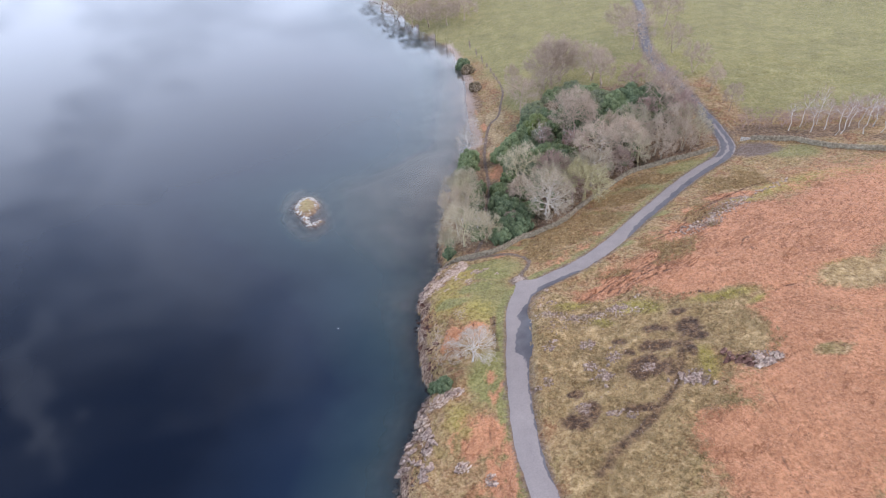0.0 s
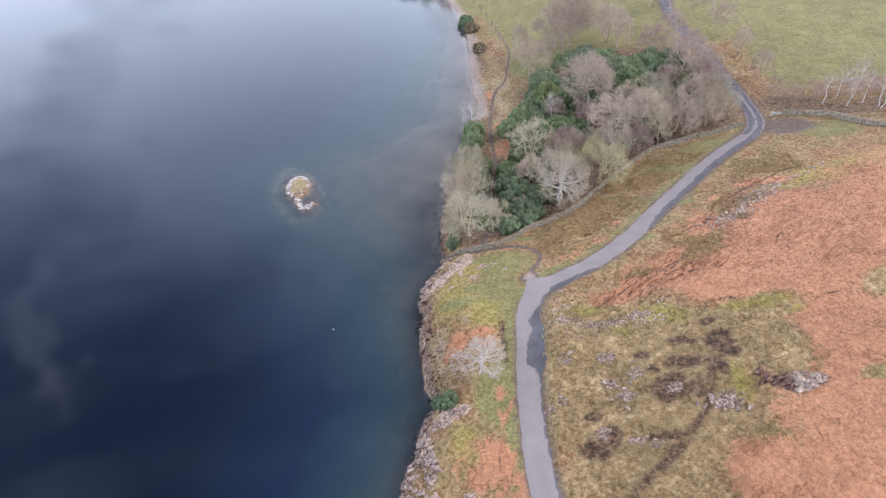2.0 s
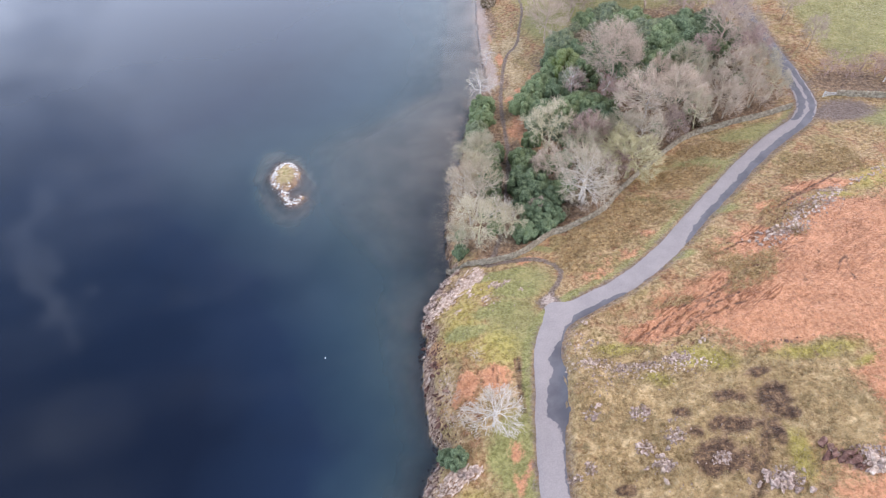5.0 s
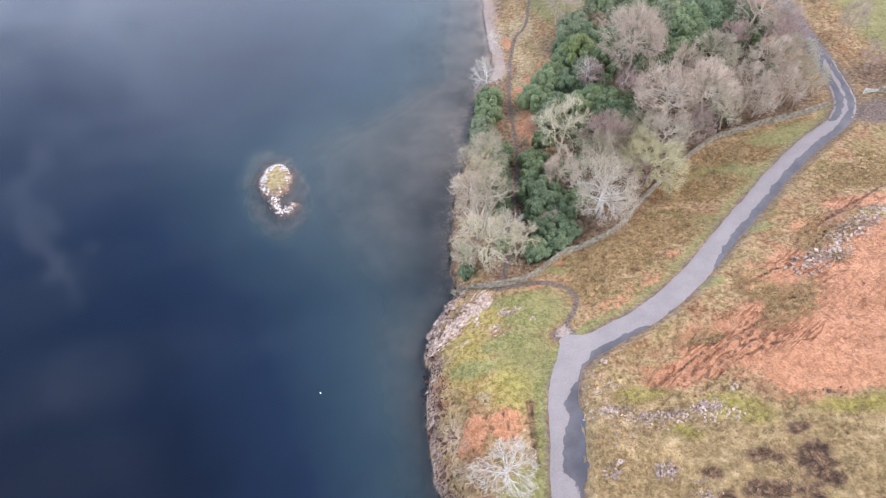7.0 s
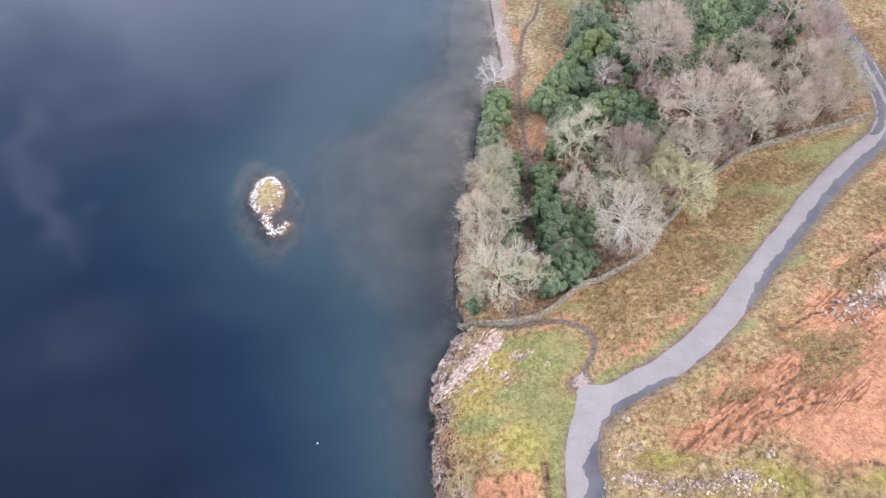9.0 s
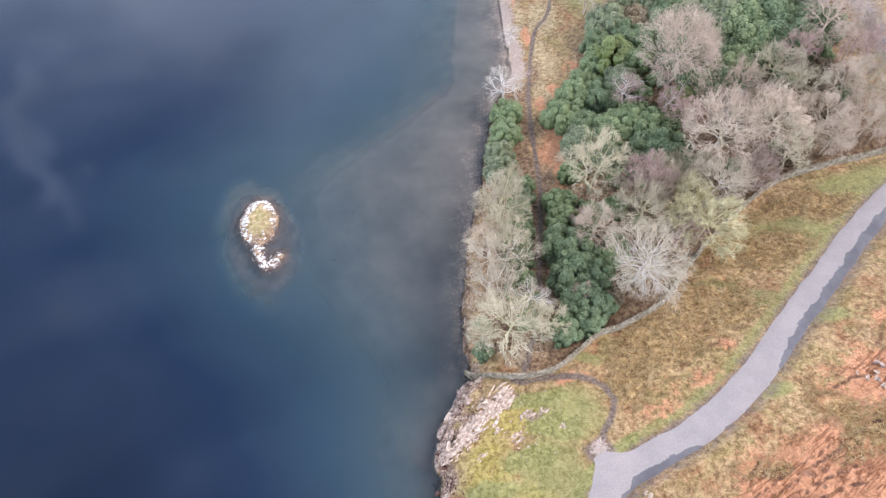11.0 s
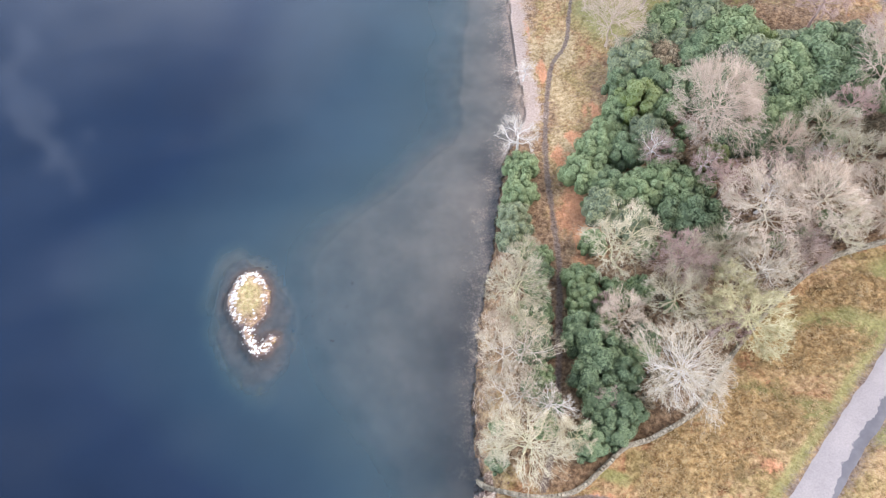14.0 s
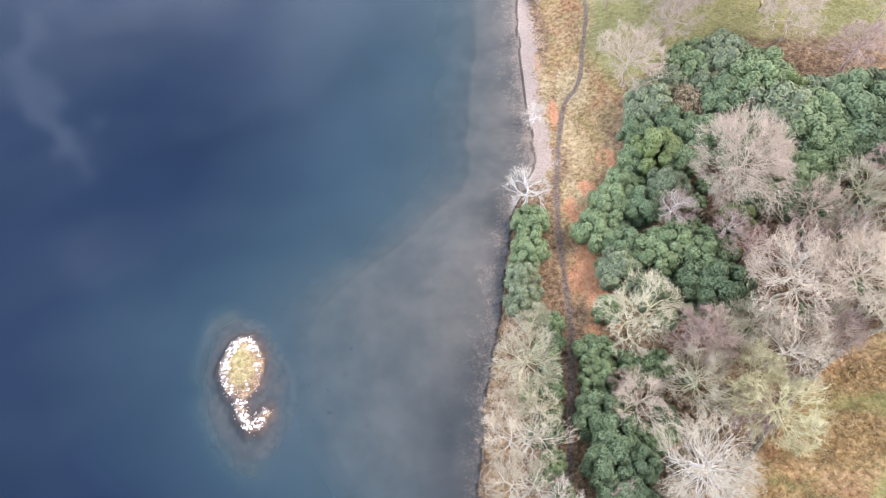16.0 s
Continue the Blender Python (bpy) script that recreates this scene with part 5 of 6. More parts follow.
WOOD_NORTH = [("g", 31.3, 143.4, 3.8), ("m", 37.4, 148.7, 3.5), ("g", 41.5, 148.4, 4.0), ("m", 44.5, 143.4, 4.3), ("g", 46.3, 137.3, 4.6), ("m", 49.4, 134.8, 4.6), ("d", 53.7, 136.5, 4.6),
              ("d", 53.7, 131.4, 4.0), ("m", 49.5, 130.5, 3.7), ("y", 30.5, 135.0, 3.4), ("m", 27.7, 134.8, 2.6), ("d", 33.5, 138.5, 3.2), ("d", 40.5, 141.5, 3.6), ("b", 35.5, 141.9, 3.6), ("d", 42.8, 135, 3.4), ("g", 34.4, 146.2, 2.8), ("d", 29.0, 139.6, 2.6), ("g", 37.8, 144.4, 2.8), ("y", 47.4, 140.6, 2.6), ("g", 50.8, 139.2, 3.0), ("d", 57.0, 133.8, 3.4), ("g", 58.4, 138.4, 3.0), ("m", 56.6, 129.6, 2.8),
              ("d", 36.4, 136.4, 3.0), ("m", 33.6, 133.2, 2.6), ("d", 39.6, 132.4, 3.0), ("g", 30.8, 129.8, 2.6), ("d", 47.6, 131.8, 2.6), ("y", 44.2, 128.2, 2.0), ("b", 39.4, 145.6, 2.6), ("b", 33.0, 141.0, 2.0)]
WOOD_MIDDLE = [("m", 25.3, 130.8, 2.9), ("m", 21.4, 124.7, 3.2), ("g", 23.2, 118.7, 2.8), ("m", 23.8, 128.5, 3.0), ("m", 27.7, 120.3, 3.2), ("m", 30.8, 121.4, 3.3), ("m", 33.2, 119.4, 3.3),
               ("d", 33.9, 114.8, 3.4), ("d", 31.2, 116.0, 2.8), ("d", 44.3, 130.8, 3.6), ("m", 46.3, 127.9, 3.2), ("d", 44.4, 124.8, 2.8), ("d", 46.7, 121, 3.0), ("y", 37.2, 123.4, 2.3), ("d", 27.4, 127.5, 2.7),
               ("d", 23.9, 122.5, 2.6), ("d", 40.5, 126, 2.8), ("g", 26.4, 115.2, 2.4)]
WOOD_SHORE = [("m", 18.2, 108.2, 2.4), ("m", 18.4, 105.4, 2.2), ("d", 17.4, 101.2, 2.8), ("d", 18.8, 98.6, 3.0), ("d", 17.6, 95.4, 2.7), ("d", 18.6, 92.0, 2.6), ("m", 13.4, 127.2, 2.5), ("m", 12.5, 123, 2.5),
              ("g", 11.4, 119.4, 2.2), ("g", 11.2, 116.2, 2.3), ("d", 13.6, 110.2, 1.7), ("d", 13.1, 106.4, 1.6), ("d", 12.5, 101.8, 1.5), ("m", 22.3, 105.8, 2.0), ("m", 20.8, 113.8, 1.8), ("d", 15.7, 88.5, 2.0),
              ("d", 18.6, 89.6, 2.0), ("m", 11.6, 90.6, 1.4), ("d", 6.2, 87.5, 1.2), ("d", 20.9, 95.8, 2.0), ("d", 20.6, 91.4, 1.7), ("b", 20.0, 89.6, 0.9), ("m", 22.8, 98.2, 1.8), ("d", 24.2, 100.4, 1.6), ("m", 25.0, 106.2, 1.8), ("m", 14.2, 112.6, 1.5), ("m", 12.9, 108.6, 1.6), ("d", 12.7, 104.2, 1.7), ("d", 12.3, 99.8, 1.6), ("m", 12.0, 96.4, 1.5), ("d", 12.6, 93.2, 1.4), ("d", 10.6, 95.2, 1.2), ("d", 10.9, 99.4, 1.3), ("d", 11.6, 104.6, 1.2), ("m", 6.4, 91.2, 0.9), ("m", 12.6, 114, 1.3)]
for kind, x, y, r in WOOD_NORTH + WOOD_MIDDLE + WOOD_SHORE:
    stand(bushes[kind], x, y, r / 2.9, (r / 3.0) ** 0.7, sink=0.25, group="evergreen bushes of the wood")
for kind, x, y, r in [("d", 3.6, 54.0, 1.4), ("d", 2.4, 55.2, 1.1), ("d", 16.2, 190.3, 2.4), ("b", 17.4, 186, 2.2), ("b", 18.6, 172, 2.0), ("d", 60.5, 133, 2.6), ("b", 57.2, 123.8, 2.6)]:
    stand(bushes[kind], x, y, r / 2.9, (r / 3.0) ** 0.7, sink=0.25)
# low evergreens and brown scrub under the trees
bushes["s"] = evergreen("evergreen_bush", 6, 3.0, 3.4, 14, 1900, 0.19, "leaf_mid", "low green evergreen bush under the trees")
bushes["t"] = evergreen("brown_bush", 7, 3.0, 3.0, 14, 1600, 0.19, "leaf_brown", "low brown scrub bush under the trees")
under = random.Random(12)
made = 0
while made < 60:
    x, y = under.uniform(10, 60), under.uniform(87, 148)
    wall_y = float(np.interp(x, WALL_WOOD[:, 0], WALL_WOOD[:, 1]))
    path_d = float(line_distance(np.array([x]), np.array([y]), PATH_SHORE)[0][0])
    edge_x = float(np.interp(y, [87, 100, 112, 130, 150], [6, 6, 10, 23, 30]))
    far_y = float(np.interp(x, [20, 30, 45, 60], [125, 138, 146, 138]))
    if y < wall_y + 2.2 or path_d < 2.4 or x < edge_x or y > far_y:
        continue
    r = under.uniform(0.8, 1.7)
    stand(bushes["s" if under.random() < 0.62 else "t"], x, y, r / 2.9, (r / 3.0) ** 0.8, sink=0.15, group="undergrowth of the wood")
    made += 1
for proto in bushes.values():
    retire(proto)


# ---------------------------------------------------------------- rocks and walls
def rock_shape(seed, n=16, worn=True):
    rng = np.random.RandomState(seed)
    bm = bmesh.new()
    d = rng.normal(0, 1, (n, 3))
    d /= np.linalg.norm(d, axis=1)[:, None]
    for p in d * rng.uniform(0.75, 1.1, (n, 1)) * (1.0, 0.55, 0.45):
        bm.verts.new(p)
    bmesh.ops.convex_hull(bm, input=bm.verts)
    loose = [v for v in bm.verts if not v.link_faces]
    bmesh.ops.delete(bm, geom=loose, context="VERTS")
    if worn:
        bmesh.ops.bevel(bm, geom=list(bm.edges), offset=0.05, segments=1, affect="EDGES")
    v = np.array([p.co for p in bm.verts])
    f = [tuple(q.index for q in p.verts) for p in bm.faces]
    bm.verts.index_update()
    f = [tuple(q.index for q in p.verts) for p in bm.faces]
    bm.free()
    return v, f


ROCKS = [rock_shape(200 + k, 12 + k % 6) for k in range(10)]
SHARDS = [rock_shape(300 + k, 8 + k % 4, False) for k in range(12)]
ROCK_MESH = {}


def rock_mesh(k, mat):
    if (k, mat) not in ROCK_MESH:
        me = bpy.data.meshes.new("rock")
        me.from_pydata(ROCKS[k][0].tolist(), [], ROCKS[k][1])
        me.materials.append(MAT[mat])
        ROCK_MESH[k, mat] = me
    return ROCK_MESH[k, mat]


WAITING = []


def rock(rng, x, y, size, mat, label, group, sink=0.25):
    """Notes a rock; the largest become things, the rest joins the rubble."""
    WAITING.append((size, x, y, mat, label, group, sink))


def set_rock(rng, size, x, y, mat, label, group, sink):
    k = rng.randrange(len(ROCKS))
    ob = new("rock", rock_mesh(k, mat))
    ob.matrix_world = pose(x, y, height(x, y) + size * (0.3 - sink), rng.uniform(-25, 25), rng.uniform(-25, 25), rng.gauss(38, 28)) @ Matrix.Diagonal((size, size * rng.uniform(0.8, 1.2), size * rng.uniform(0.7, 1.2), 1))
    return tagged(ob, label, "rock", group)


def rubble(name, spots, mat, label, aim=0.66, swing=0.5, form=(1.0, 1.0, 0.75)):
    """Many small stones in one mesh: (x, y, size)."""
    rng = np.random.RandomState(9)
    spots = np.array(spots)
    zs = heights(spots[:, 0], spots[:, 1])
    verts, faces = [], []
    for (x, y, size), z in zip(spots, zs):
        v, f = SHARDS[rng.randint(len(SHARDS))]
        a = rng.normal(aim, swing)
        c, s = math.cos(a), math.sin(a)
        q = v * size * rng.uniform(0.7, 1.3, 3) * form
        q = np.stack([q[:, 0] * c - q[:, 1] * s + x, q[:, 0] * s + q[:, 1] * c + y, q[:, 2] + z + 0.1 * size], 1)
        base = len(verts)
        verts += q.tolist()
        faces += [tuple(i + base for i in p) for p in f]
    return tagged(mesh_object(name, verts, faces, MAT[mat]), label, "stones", kind="stuff")


def build_rocks():
    rng = random.Random(4)
    shore = smooth_line(SHORE[1:12], 0.25)
    for k in range(150):
        y0 = rng.uniform(34, 85.5)
        p = shore[np.argmin(abs(shore[:, 1] - y0))]
        inward = rng.triangular(-0.5, 2.6, 0.4)
        dark = 57 < y0 < 76.5
        mat = "dark_rock" if dark and rng.random() < 0.75 else ("rock" if rng.random() < 0.7 else "pale_rock")
        rock(rng, p[0] + inward, p[1], rng.uniform(0.3, 1.15) * (0.8 if dark else 1.0), mat, "jagged rock of the lake shore", "rocks of the rocky shore")
    for cx, cy, rx, ry, n, mat in [(4.3, 52.2, 1.7, 0.9, 26, "rock"), (2.6, 51.2, 1.2, 1.0, 16, "pale_rock"), (0.3, 49.2, 0.9, 1.6, 14, "pale_rock"), (0.9, 45.5, 0.8, 2.2, 14, "rock"), (0.2, 41, 1, 2, 10, "rock"),
                                   (5.2, 40, 1.0, 0.8, 10, "rock"), (8.5, 37.8, 0.7, 0.9, 7, "rock"), (7.7, 81.6, 0.9, 0.4, 9, "pale_rock"), (5.4, 80.6, 1.4, 0.5, 12, "pale_rock"), (3.8, 79.2, 0.9, 0.8, 8, "rock")]:
        for _ in range(n):
            a, d = rng.uniform(0, 6.28), math.sqrt(rng.random())
            big = 1.7 if cx < 1.5 else 1.0
            rock(rng, cx + rx * d * math.cos(a), cy + ry * d * math.sin(a), big * rng.uniform(0.25, 0.65), mat, "weathered pinkish rock of a low outcrop", "rocks of the headland outcrops")
    for cx, cy, rx, ry, n, mat in [(24.9, 50, 1.2, 0.7, 14, "rock"), (23.5, 52.2, 0.9, 0.9, 12, "rock"), (26.8, 53, 1.0, 1.0, 12, "rock"), (24.1, 56.6, 1.0, 0.7, 12, "rock"), (27.2, 54.9, 0.6, 0.3, 6, "rock"), (30.4, 49.8, 0.9, 0.7, 9, "rock"), (24.7, 44.2, 0.9, 0.4, 10, "pale_rock"), (26.7, 43.3, 0.8, 0.5, 9, "rock"), (15.7, 49.7, 0.7, 0.4, 8, "rock"), (17.4, 50.6, 0.8, 0.6, 9, "rock"), (18.8, 56.6, 0.9, 0.7, 8, "rock"),
                                   (35.2, 46.9, 1.5, 0.8, 26, "rock"), (42.2, 48.7, 1.4, 0.45, 14, "dark_rock"), (44.6, 47.9, 1.6, 0.6, 24, "rock"), (21.3, 45.6, 0.9, 0.7, 10, "rock"),
                                   (21, 66.5, 0.8, 0.6, 6, "rock"), (20.3, 63.2, 1.5, 0.35, 12, "rock"), (24.5, 62.2, 2.2, 0.4, 18, "rock"), (30, 62.5, 1.6, 0.6, 18, "rock"), (33, 64.4, 0.6, 0.4, 5, "pale_rock"),
                                   (24, 56.2, 0.9, 0.8, 8, "rock"), (19.4, 57.3, 0.7, 0.5, 5, "rock"), (41.5, 62.4, 2.0, 0.4, 7, "dark_rock"), (20.4, 69.4, 0.4, 0.3, 4, "pale_rock")]:
        for _ in range(n):
            a, d = rng.uniform(0, 6.28), math.sqrt(rng.random())
            rock(rng, cx + rx * d * math.cos(a), cy + ry * d * math.sin(a), rng.uniform(0.16, 0.48), mat, "small lichened rock breaking through the hillside grass", "rocks of the hillside")
    # a crag, mostly of darker rock towards its left end
    for k in range(64):
        u = rng.random()
        x, y = 40.2 + 5.6 * u + rng.gauss(0, 0.25), float(np.interp(u, [0, 0.45, 0.8, 1], [48.5, 46.8, 46.4, 47.4])) + abs(rng.gauss(0, 0.75))
        rock(rng, x, y, rng.uniform(0.35, 0.9), "dark_rock" if u < 0.45 and rng.random() < 0.7 else ("pale_rock" if rng.random() < 0.25 else "rock"), "tall lichened rock of a hillside crag", "rocks of the hill crags")
    for k in range(44):
        rock(rng, 35.0 + rng.gauss(0, 0.9), 46.8 + rng.gauss(0, 0.6), rng.uniform(0.3, 0.75), "rock", "tall lichened rock of a hillside crag", "rocks of the hill crags")
    for k in range(12):
        rock(rng, 24.8 + rng.gauss(0, 0.8), 50.4 + rng.gauss(0, 0.9), rng.uniform(0.35, 0.6), "pale_rock" if k % 2 else "rock", "tall lichened rock of a hillside crag", "rocks of the hill crags")
    for _ in range(150):
        u = rng.random()
        x, y = 44.8 + 12 * u + rng.gauss(0, 0.8), 77.8 + 7.5 * u + rng.gauss(0, 0.9)
        rock(rng, x, y, rng.uniform(0.2, 0.6), "pale_rock" if rng.random() < 0.5 else "rock", "pale rock of the long hill outcrop", "rocks of the long outcrop")
    for _ in range(70):
        u = rng.random()
        rock(rng, 56 + 13 * u + rng.gauss(0, 0.7), 85.2 + 6.2 * u + rng.gauss(0, 0.6), rng.uniform(0.18, 0.5), "pale_rock" if rng.random() < 0.6 else "rock", "pale rock of the long hill outcrop", "rocks of the long outcrop")
    # the islet's ring of white rocks
    made, hook = 0, smooth_line(np.array([(-23.3, 105.2), (-22.7, 103.7), (-21.9, 102.7), (-20.9, 102.5), (-20.2, 103.8)]), 0.2)
    for k in range(120):
        a = (2.3 + rng.gauss(0, 1.0)) if k % 3 else k * 0.35
        d = rng.triangular(0.5, 0.98, 0.85) if not (1.2 < a % 6.283 < 1.7) else 0.9
        if -0.7 < math.sin(a) * 1.0 < -0.2 and math.cos(a) > 0:
            d = rng.uniform(0.55, 0.85)
        rock(rng, -23.4 + 2.4 * d * math.cos(a), 109.6 + 3.75 * d * math.sin(a), rng.uniform(0.16, 0.46), "islet_rock", "whitened rock edging the islet", "rocks of the islet")
    for k in range(34):
        p = hook[rng.randrange(len(hook))]
        rock(rng, p[0] + rng.gauss(0, 0.34), p[1] + rng.gauss(0, 0.34), rng.uniform(0.16, 0.5), "islet_rock", "whitened rock edging the islet", "rocks of the islet")
    for x, y, size in [(-18.9, 100.4, 0.45), (-19.3, 101.0, 0.3), (-13.0, 104.2, 0.45), (-22.5, 115.6, 0.4), (-20.9, 116.3, 0.35), (-15, 103.5, 0.3)]:
        rock(rng, x, y, size, "dark_rock", "dark rock lying under shallow water", "sunken rocks")
    for _ in range(26):
        rock(rng, rng.gauss(-14.0, 3.0), rng.gauss(107.5, 2.8), rng.uniform(0.14, 0.34), "dark_rock", "dark rock lying under shallow water", "sunken rocks")
    rock(rng, 15.9, 155.9, 0.75, "pale_rock", "large pale boulder on the beach", "beach boulders")
    for x, y in [(15.2, 166), (15.0, 164.5), (14.6, 160.2), (14.9, 168)]:
        rock(rng, x, y, 0.25, "dark_rock", "small dark stone on the beach", "beach stones")
    WAITING.sort(key=lambda w: -w[0] * (1.6 if "islet" in w[5] or "sunken" in w[5] or "beach" in w[5] else 1.0))
    for w in WAITING[:295]:
        set_rock(rng, *w)
    for mat, name in (("rock", "rock_pieces"), ("pale_rock", "pale_rock_pieces"), ("dark_rock", "dark_rock_pieces"), ("islet_rock", "islet_rock_pieces")):
        if not any(w[3] == mat for w in WAITING[295:]):
            continue
        rubble(name, [(w[1], w[2], w[0]) for w in WAITING[295:] if w[3] == mat], mat, "smaller weathered rocks of the outcrops and shore")
    spots = []
    for _ in range(900):
        y0 = rng.uniform(34, 86)
        p = shore[np.argmin(abs(shore[:, 1] - y0))]
        spots.append((p[0] + rng.triangular(-0.9, 3.4, 0.6), p[1], rng.uniform(0.08, 0.3)))
    slabs = []
    for _ in range(420):
        u = rng.random()
        slabs.append((0.9 + 7.4 * u + rng.gauss(0, 0.45), 75.4 + 6.4 * u + rng.gauss(0, 0.55), rng.uniform(0.15, 0.55)))
    for cx, cy, rx, ry, n in [(4.3, 52.2, 1.9, 1.0, 120), (2.6, 51.0, 1.5, 1.1, 80), (0.4, 48.6, 0.9, 2.0, 70), (0.9, 45, 0.9, 2.4, 60), (5.2, 40, 1.1, 0.8, 50), (8.5, 37.8, 0.7, 0.9, 30), (10.2, 79, 0.5, 0.4, 10), (12.2, 79.2, 0.6, 0.3, 9), (8.9, 76.7, 0.6, 0.5, 10), (6.8, 77.8, 0.5, 0.5, 6), (13.8, 77.2, 0.4, 0.4, 6), (4.9, 74.8, 0.5, 0.5, 8)]:
        for _ in range(n):
            a, d = rng.uniform(0, 6.28), math.sqrt(rng.random())
            slabs.append((cx + rx * d * math.cos(a), cy + ry * d * math.sin(a), rng.uniform(0.12, 0.36)))
    rubble("shore_slabs", slabs, "pale_rock", "tilted pale slabs of the headland", 0.71, 0.2, (1.7, 0.85, 0.6))
    rubble("shore_rubble", spots, "dark_rock", "broken stones between the shore rocks")
    spots = [(rng.uniform(18, 34) + rng.gauss(0, 1), 62.5 + rng.gauss(0, 0.9) + 2 * math.sin(k), rng.uniform(0.07, 0.2)) for k in range(160)]
    spots += [(rng.gauss(27, 6), rng.gauss(50, 7), rng.uniform(0.06, 0.18)) for _ in range(160)]
    spots += [(46 + 14 * u + rng.gauss(0, 0.8), 77.5 + 10 * u + rng.gauss(0, 1.1), rng.uniform(0.06, 0.2)) for u in (rng.random() for _ in range(200))]
    spots += [(rng.gauss(9.5, 2.2), rng.gauss(77.5, 2.5), rng.uniform(0.07, 0.2)) for _ in range(70)]
    for cx, cy, rx, ry, n in [(24.9, 50, 1.3, 0.8, 60), (23.5, 52.2, 1.0, 1.0, 50), (26.8, 53, 1.1, 1.1, 50), (24.1, 56.6, 1.1, 0.8, 46), (30.4, 49.8, 1.1, 0.8, 40), (24.8, 44.1, 1.3, 0.6, 40), (26.7, 43.3, 0.9, 0.6, 30), (21, 45.6, 1.3, 0.9, 40), (15.7, 49.7, 0.8, 0.5, 24), (17.4, 50.7, 0.9, 0.7, 30), (18.8, 56.6, 1.0, 0.9, 26), (20.5, 60, 1.6, 1.6, 30), (19, 67, 1.2, 2, 26), (35.4, 47.1, 1.9, 1.2, 120), (43.2, 48.6, 2.2, 0.6, 70), (45, 47.9, 1.6, 0.7, 70),
                              (20.4, 63.3, 2.0, 0.5, 50), (25, 62.3, 3.0, 0.6, 90), (30, 62.6, 2.0, 0.8, 80), (24, 56.2, 1, 0.9, 26), (10.4, 78.7, 1.2, 0.6, 24), (9.0, 76.4, 0.7, 0.5, 16), (49, 80, 3, 1.1, 90), (55, 84.8, 4, 1.3, 120)]:
        for _ in range(n):
            a, d = rng.uniform(0, 6.28), math.sqrt(rng.random())
            spots.append((cx + rx * d * math.cos(a), cy + ry * d * math.sin(a), rng.uniform(0.1, 0.3)))
    bank = [(17 + 16 * u + rng.gauss(0, 0.4), 62.9 - 1.6 * u + rng.gauss(0, 0.55), rng.uniform(0.1, 0.3)) for u in (rng.random() for _ in range(260))]
    bank += [(19 + rng.gauss(0, 1.1), 65.5 + rng.gauss(0, 1.6), rng.uniform(0.08, 0.24)) for _ in range(60)]
    rubble("bank_stones", bank, "pale_rock", "pale stones breaking through the mossy bank above the lane")
    rubble("hill_stones", spots, "rock", "small pale stones scattered through the grass")
    spots = []
    while len(spots) < 150:
        x, y = rng.uniform(-27, -17), rng.uniform(100, 116)
        i = float(island_shape(np.array([x]), np.array([y]))[0])
        if -0.12 < i < 0.22:
            spots.append((x, y, rng.uniform(0.07, 0.2)))
    rubble("islet_stones", spots, "islet_rock", "small white stones round the islet")


def dry_stone_wall(line, tall, label):
    """A double wall of rough stones in courses, with upright cope stones."""
    root = new("dry_stone_wall")
    rng = np.random.RandomState(17)
    line = smooth_line(line, 0.12)
    zs = heights(line[:, 0], line[:, 1])
    zs = np.convolve(np.pad(zs, 12, mode="edge"), np.ones(25) / 25, "valid")
    t = np.gradient(line, axis=0)
    t /= np.hypot(t[:, 0], t[:, 1])[:, None]
    run = np.concatenate([[0], np.cumsum(np.hypot(*np.diff(line, axis=0).T))])

    def at(s):
        return np.array([np.interp(s, run, line[:, 0]), np.interp(s, run, line[:, 1]), np.interp(s, run, zs)]), np.array([np.interp(s, run, t[:, 0]), np.interp(s, run, t[:, 1])])

    def block(verts, faces, s, length, across, off, z0, z1, tilt=0.0):
        p, d = at(s)
        d = d / np.hypot(*d)
        nrm = np.array((d[1], -d[0]))
        base = len(verts)
        for kz, z in ((1.0, z0), (0.86, z1)):
            for a, b in ((-1, -1), (1, -1), (1, 1), (-1, 1)):
                q = p[:2] + d * (a * length / 2 * kz * rng.uniform(0.85, 1.05) + tilt * (z - z0)) + nrm * (off + b * across / 2 * kz * rng.uniform(0.85, 1.05))
                verts.append((q[0], q[1], p[2] + z + rng.uniform(-0.015, 0.015)))
        faces += [tuple(base + i for i in f) for f in ((0, 3, 2, 1), (4, 5, 6, 7), (0, 1, 5, 4), (1, 2, 6, 5), (2, 3, 7, 6), (3, 0, 4, 7))]

    verts, faces = [], []
    course = tall * 0.8 / 4
    for c in range(4):
        for off in (-0.15 + 0.02 * c, 0.15 - 0.02 * c):
            s = rng.uniform(0, 0.3)
            while s < run[-1]:
                length = rng.uniform(0.26, 0.55)
                block(verts, faces, s + length / 2, length * 0.97, 0.28, off + rng.uniform(-0.02, 0.02), c * course - (0.4 if c == 0 else 0.0), (c + 1) * course * 1.02)
                s += length
    stones = mesh_object("wall_stones", verts, faces, MAT["wall_stone"], root)
    verts, faces = [], []
    s = 0.0
    while s < run[-1]:
        length = rng.uniform(0.12, 0.28)
        block(verts, faces, s + length / 2, length * 0.95, rng.uniform(0.24, 0.36), rng.uniform(-0.03, 0.03), tall * 0.8, tall * 0.8 + rng.uniform(0.16, 0.32), rng.uniform(-0.2, 0.4))
        s += length
    cope = mesh_object("cope_stones", verts, faces, MAT["wall_stone"], root)
    return tagged(root, label, "wall")


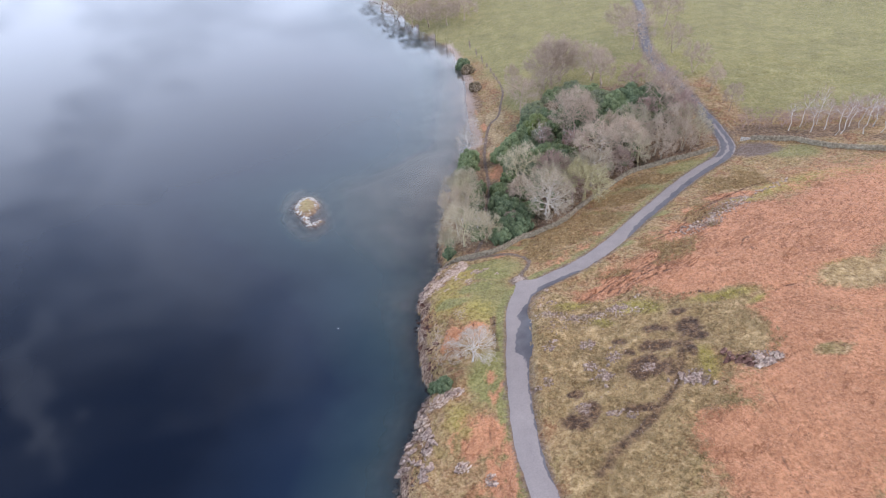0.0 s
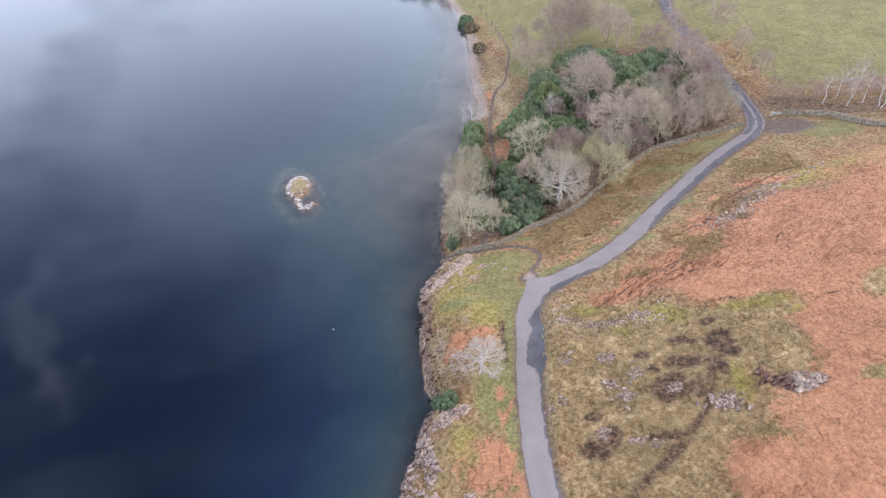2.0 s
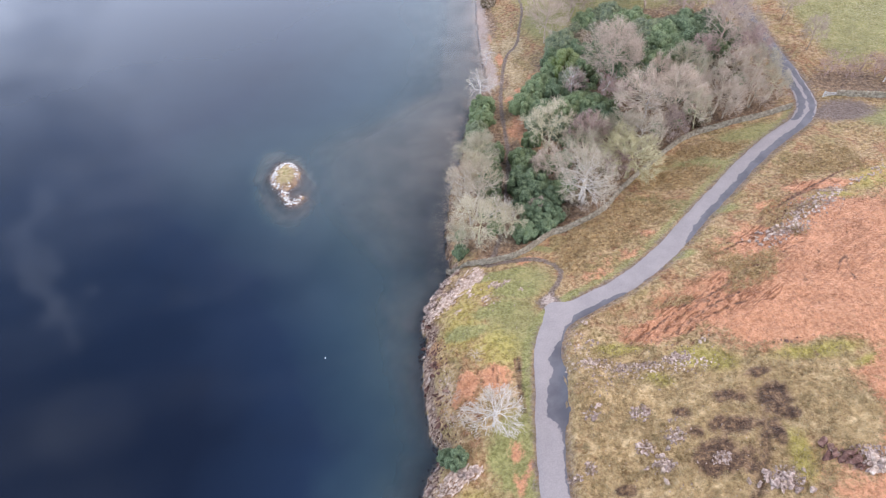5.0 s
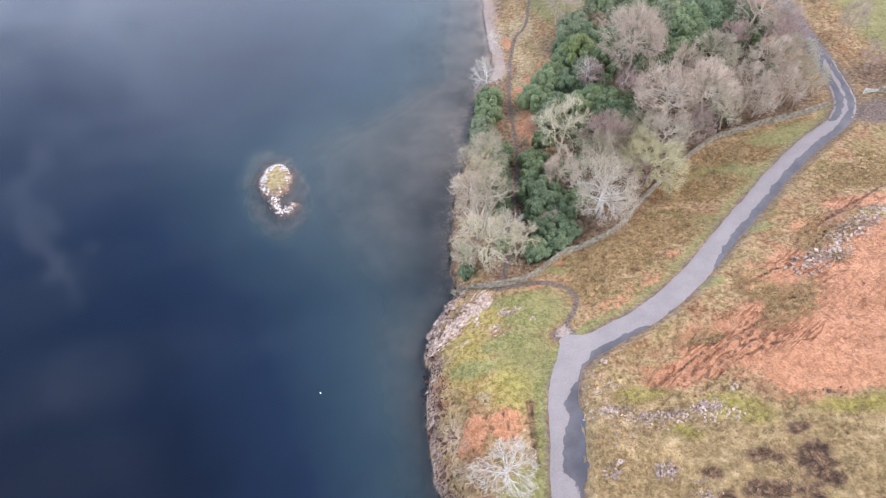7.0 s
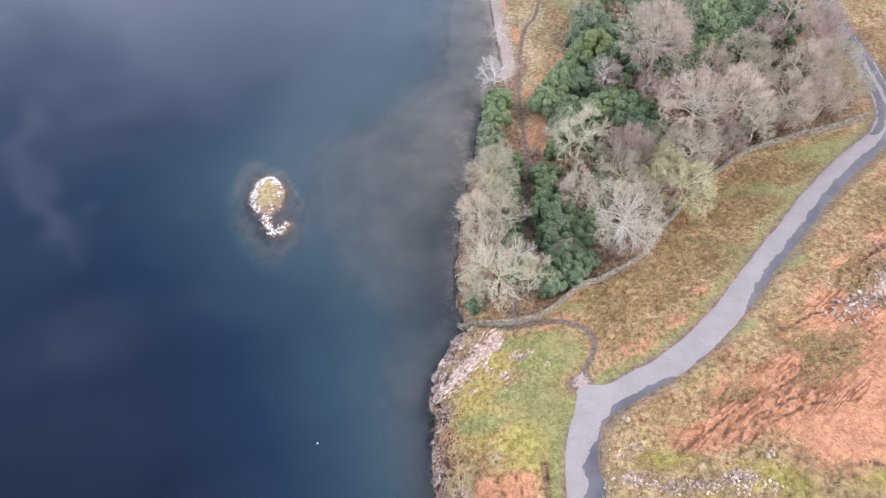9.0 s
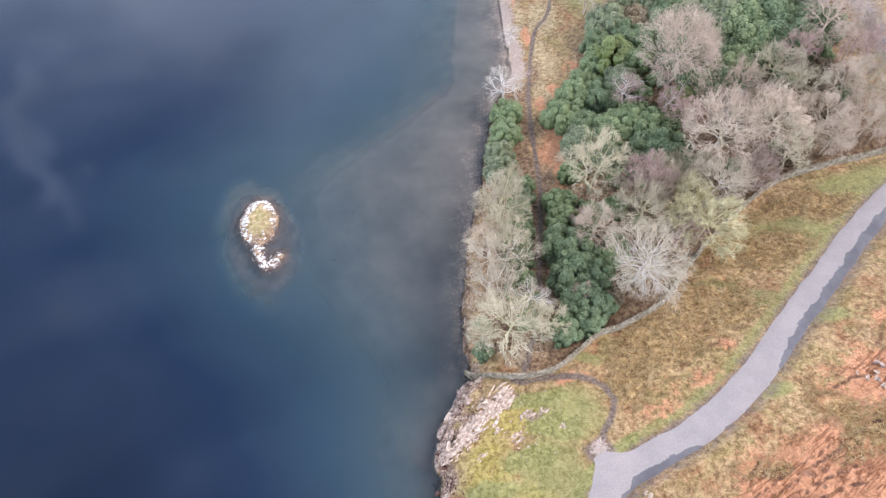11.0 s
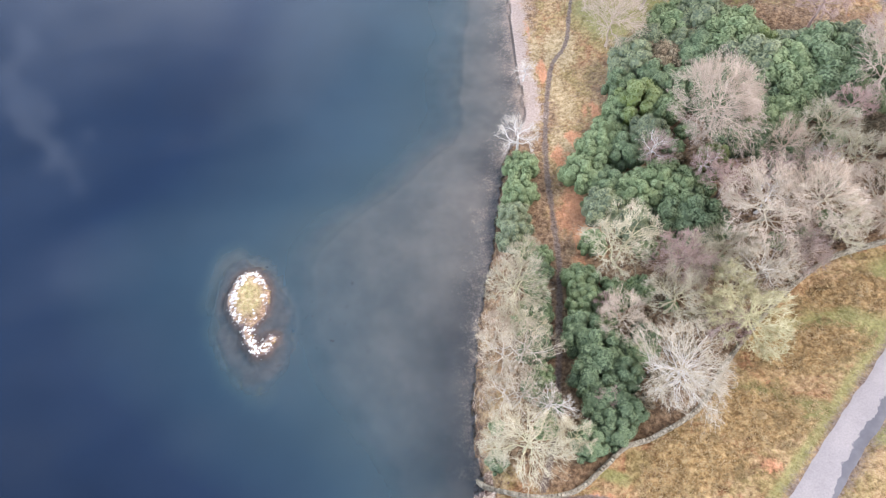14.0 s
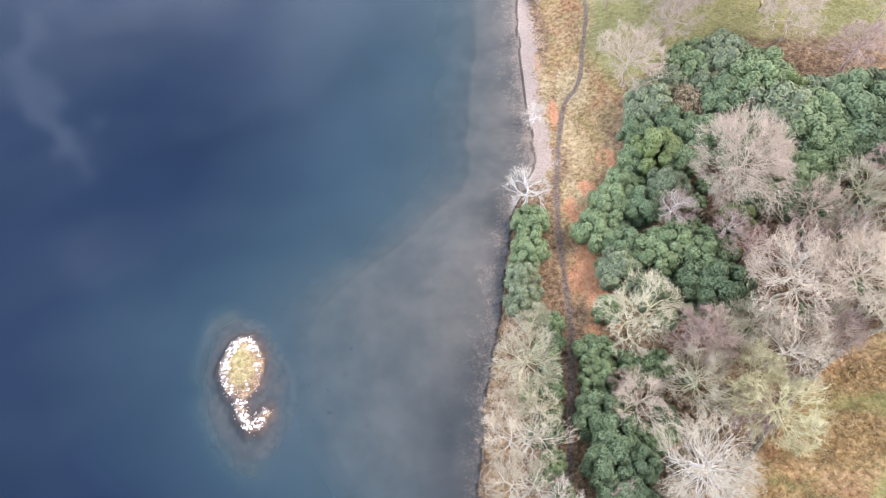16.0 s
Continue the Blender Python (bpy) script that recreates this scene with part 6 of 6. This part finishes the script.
build_rocks()
dry_stone_wall(WALL_WOOD, 1.0, "grey dry stone wall enclosing the lakeside wood")
dry_stone_wall(WALL_FIELD, 0.95, "grey dry stone wall below the birches")


def box(bm, m, sx, sy, sz):
    bmesh.ops.create_cube(bm, size=1.0, matrix=m @ Matrix.Diagonal((sx, sy, sz, 1)))


def part(name, bm, mat, parent, label=""):
    me = bpy.data.meshes.new(name)
    bm.to_mesh(me)
    bm.free()
    me.materials.append(MAT[mat])
    ob = new(name, me)
    ob.parent = parent
    return tagged(ob, label)


def field_gate(x, y, turn):
    """A five-bar gate, standing open beside the lane."""
    root = new("field_gate")
    root.matrix_world = pose(x, y, height(x, y), 0, 0, turn)
    for px in (0, 3.2):
        bm = bmesh.new()
        box(bm, pose(px, 0, 0.55), 0.18, 0.18, 1.5)
        bmesh.ops.bevel(bm, geom=list(bm.edges), offset=0.02, segments=1, affect="EDGES")
        part("gate_post", bm, "timber", root)
    for k in range(5):
        bm = bmesh.new()
        box(bm, pose(1.6, 0, 0.3 + 0.21 * k), 3.0, 0.05, 0.1)
        part("bar", bm, "timber", root)
    bm = bmesh.new()
    box(bm, pose(1.6, 0.05, 0.72, 0, 17, 0), 3.0, 0.04, 0.09)
    part("brace", bm, "timber", root)
    return tagged(root, "weathered pale timber field gate beside the lane", "gate")


field_gate(69.6, 112.3, -12)


def buoy(x, y):
    root = new("buoy")
    root.matrix_world = pose(x, y, 0.0)
    v, f = ball(8, 14)
    mesh_object("float", (v * (0.1, 0.1, 0.1) + (0, 0, 0.04)).tolist(), f, MAT["white_paint"], root, True)
    verts, faces = [], []
    tube(verts, faces, np.array([(0, 0, 0.12), (0, 0, 0.18)]), [0.025, 0.018], 8)
    mesh_object("ring_stem", verts, faces, MAT["timber"], root)
    return tagged(root, "small white mooring buoy on the water", "buoy")


buoy(-13.4, 71.4)


# ---------------------------------------------------------------- rough grass and bracken
def tufts(name, cover, area, count, blades, tall, mat, label, seed, floor=0.45):
    """Tufts of blades where a ground cover grows, in one mesh."""
    rng = np.random.RandomState(seed)
    x = rng.uniform(area[0], area[1], count * 6)
    y = rng.uniform(area[2], area[3], count * 6)
    c = ground_cover(x, y, x * 0)
    free = (c["dirt"] < 0.2) & (c["peat_and_shade"] < 0.4) & (c["sand"] < 0.1) & (from_shore(x, y) > 0.6)
    pick = np.where((c[cover] + 0.35 * fbm(x, y, 2.5, 2) > floor) & free)[0][:count]
    x, y = x[pick], y[pick]
    z = heights(x, y)
    n = len(x)
    x, y, z = (np.repeat(v, blades) for v in (x, y, z))
    a = rng.uniform(0, 2 * math.pi, n * blades)
    size = tall * np.repeat(rng.uniform(0.6, 1.3, n), blades)
    reach = size * rng.uniform(0.4, 1.0, n * blades)
    wide = 0.1 * tall
    root = np.stack([x + 0.1 * np.cos(a), y + 0.1 * np.sin(a), z - 0.05], 1)
    side = np.stack([-np.sin(a), np.cos(a), a * 0], 1) * wide
    mid = root + np.stack([np.cos(a) * reach * 0.5, np.sin(a) * reach * 0.5, size * 0.75], 1)
    tip = root + np.stack([np.cos(a) * reach, np.sin(a) * reach, size * rng.uniform(0.4, 0.9, n * blades)], 1)
    verts = np.stack([root - side, root + side, mid + side * 0.8, tip, mid - side * 0.8], 1).reshape(-1, 3)
    k = np.arange(n * blades) * 5
    faces = np.stack([k, k + 1, k + 2, k + 4], 1).tolist() + np.stack([k + 4, k + 2, k + 3], 1).tolist()
    tagged(mesh_object(name, verts.tolist(), faces, MAT[mat]), label, "grass", kind="stuff")


tufts("marsh_grass", "reed", (12, 66, 70, 112), 3600, 6, 0.3, "straw_blade", "golden tufts of dry marsh grass", 3, 0.35)
tufts("dry_grass", "straw", (16, 50, 30, 66), 3600, 6, 0.28, "grass_blade", "tufts of bleached dry grass on the knoll", 4)
tufts("dead_bracken", "bracken", (2, 85, 30, 90), 5200, 6, 0.24, "bracken_frond", "flattened dead bracken fronds", 5)
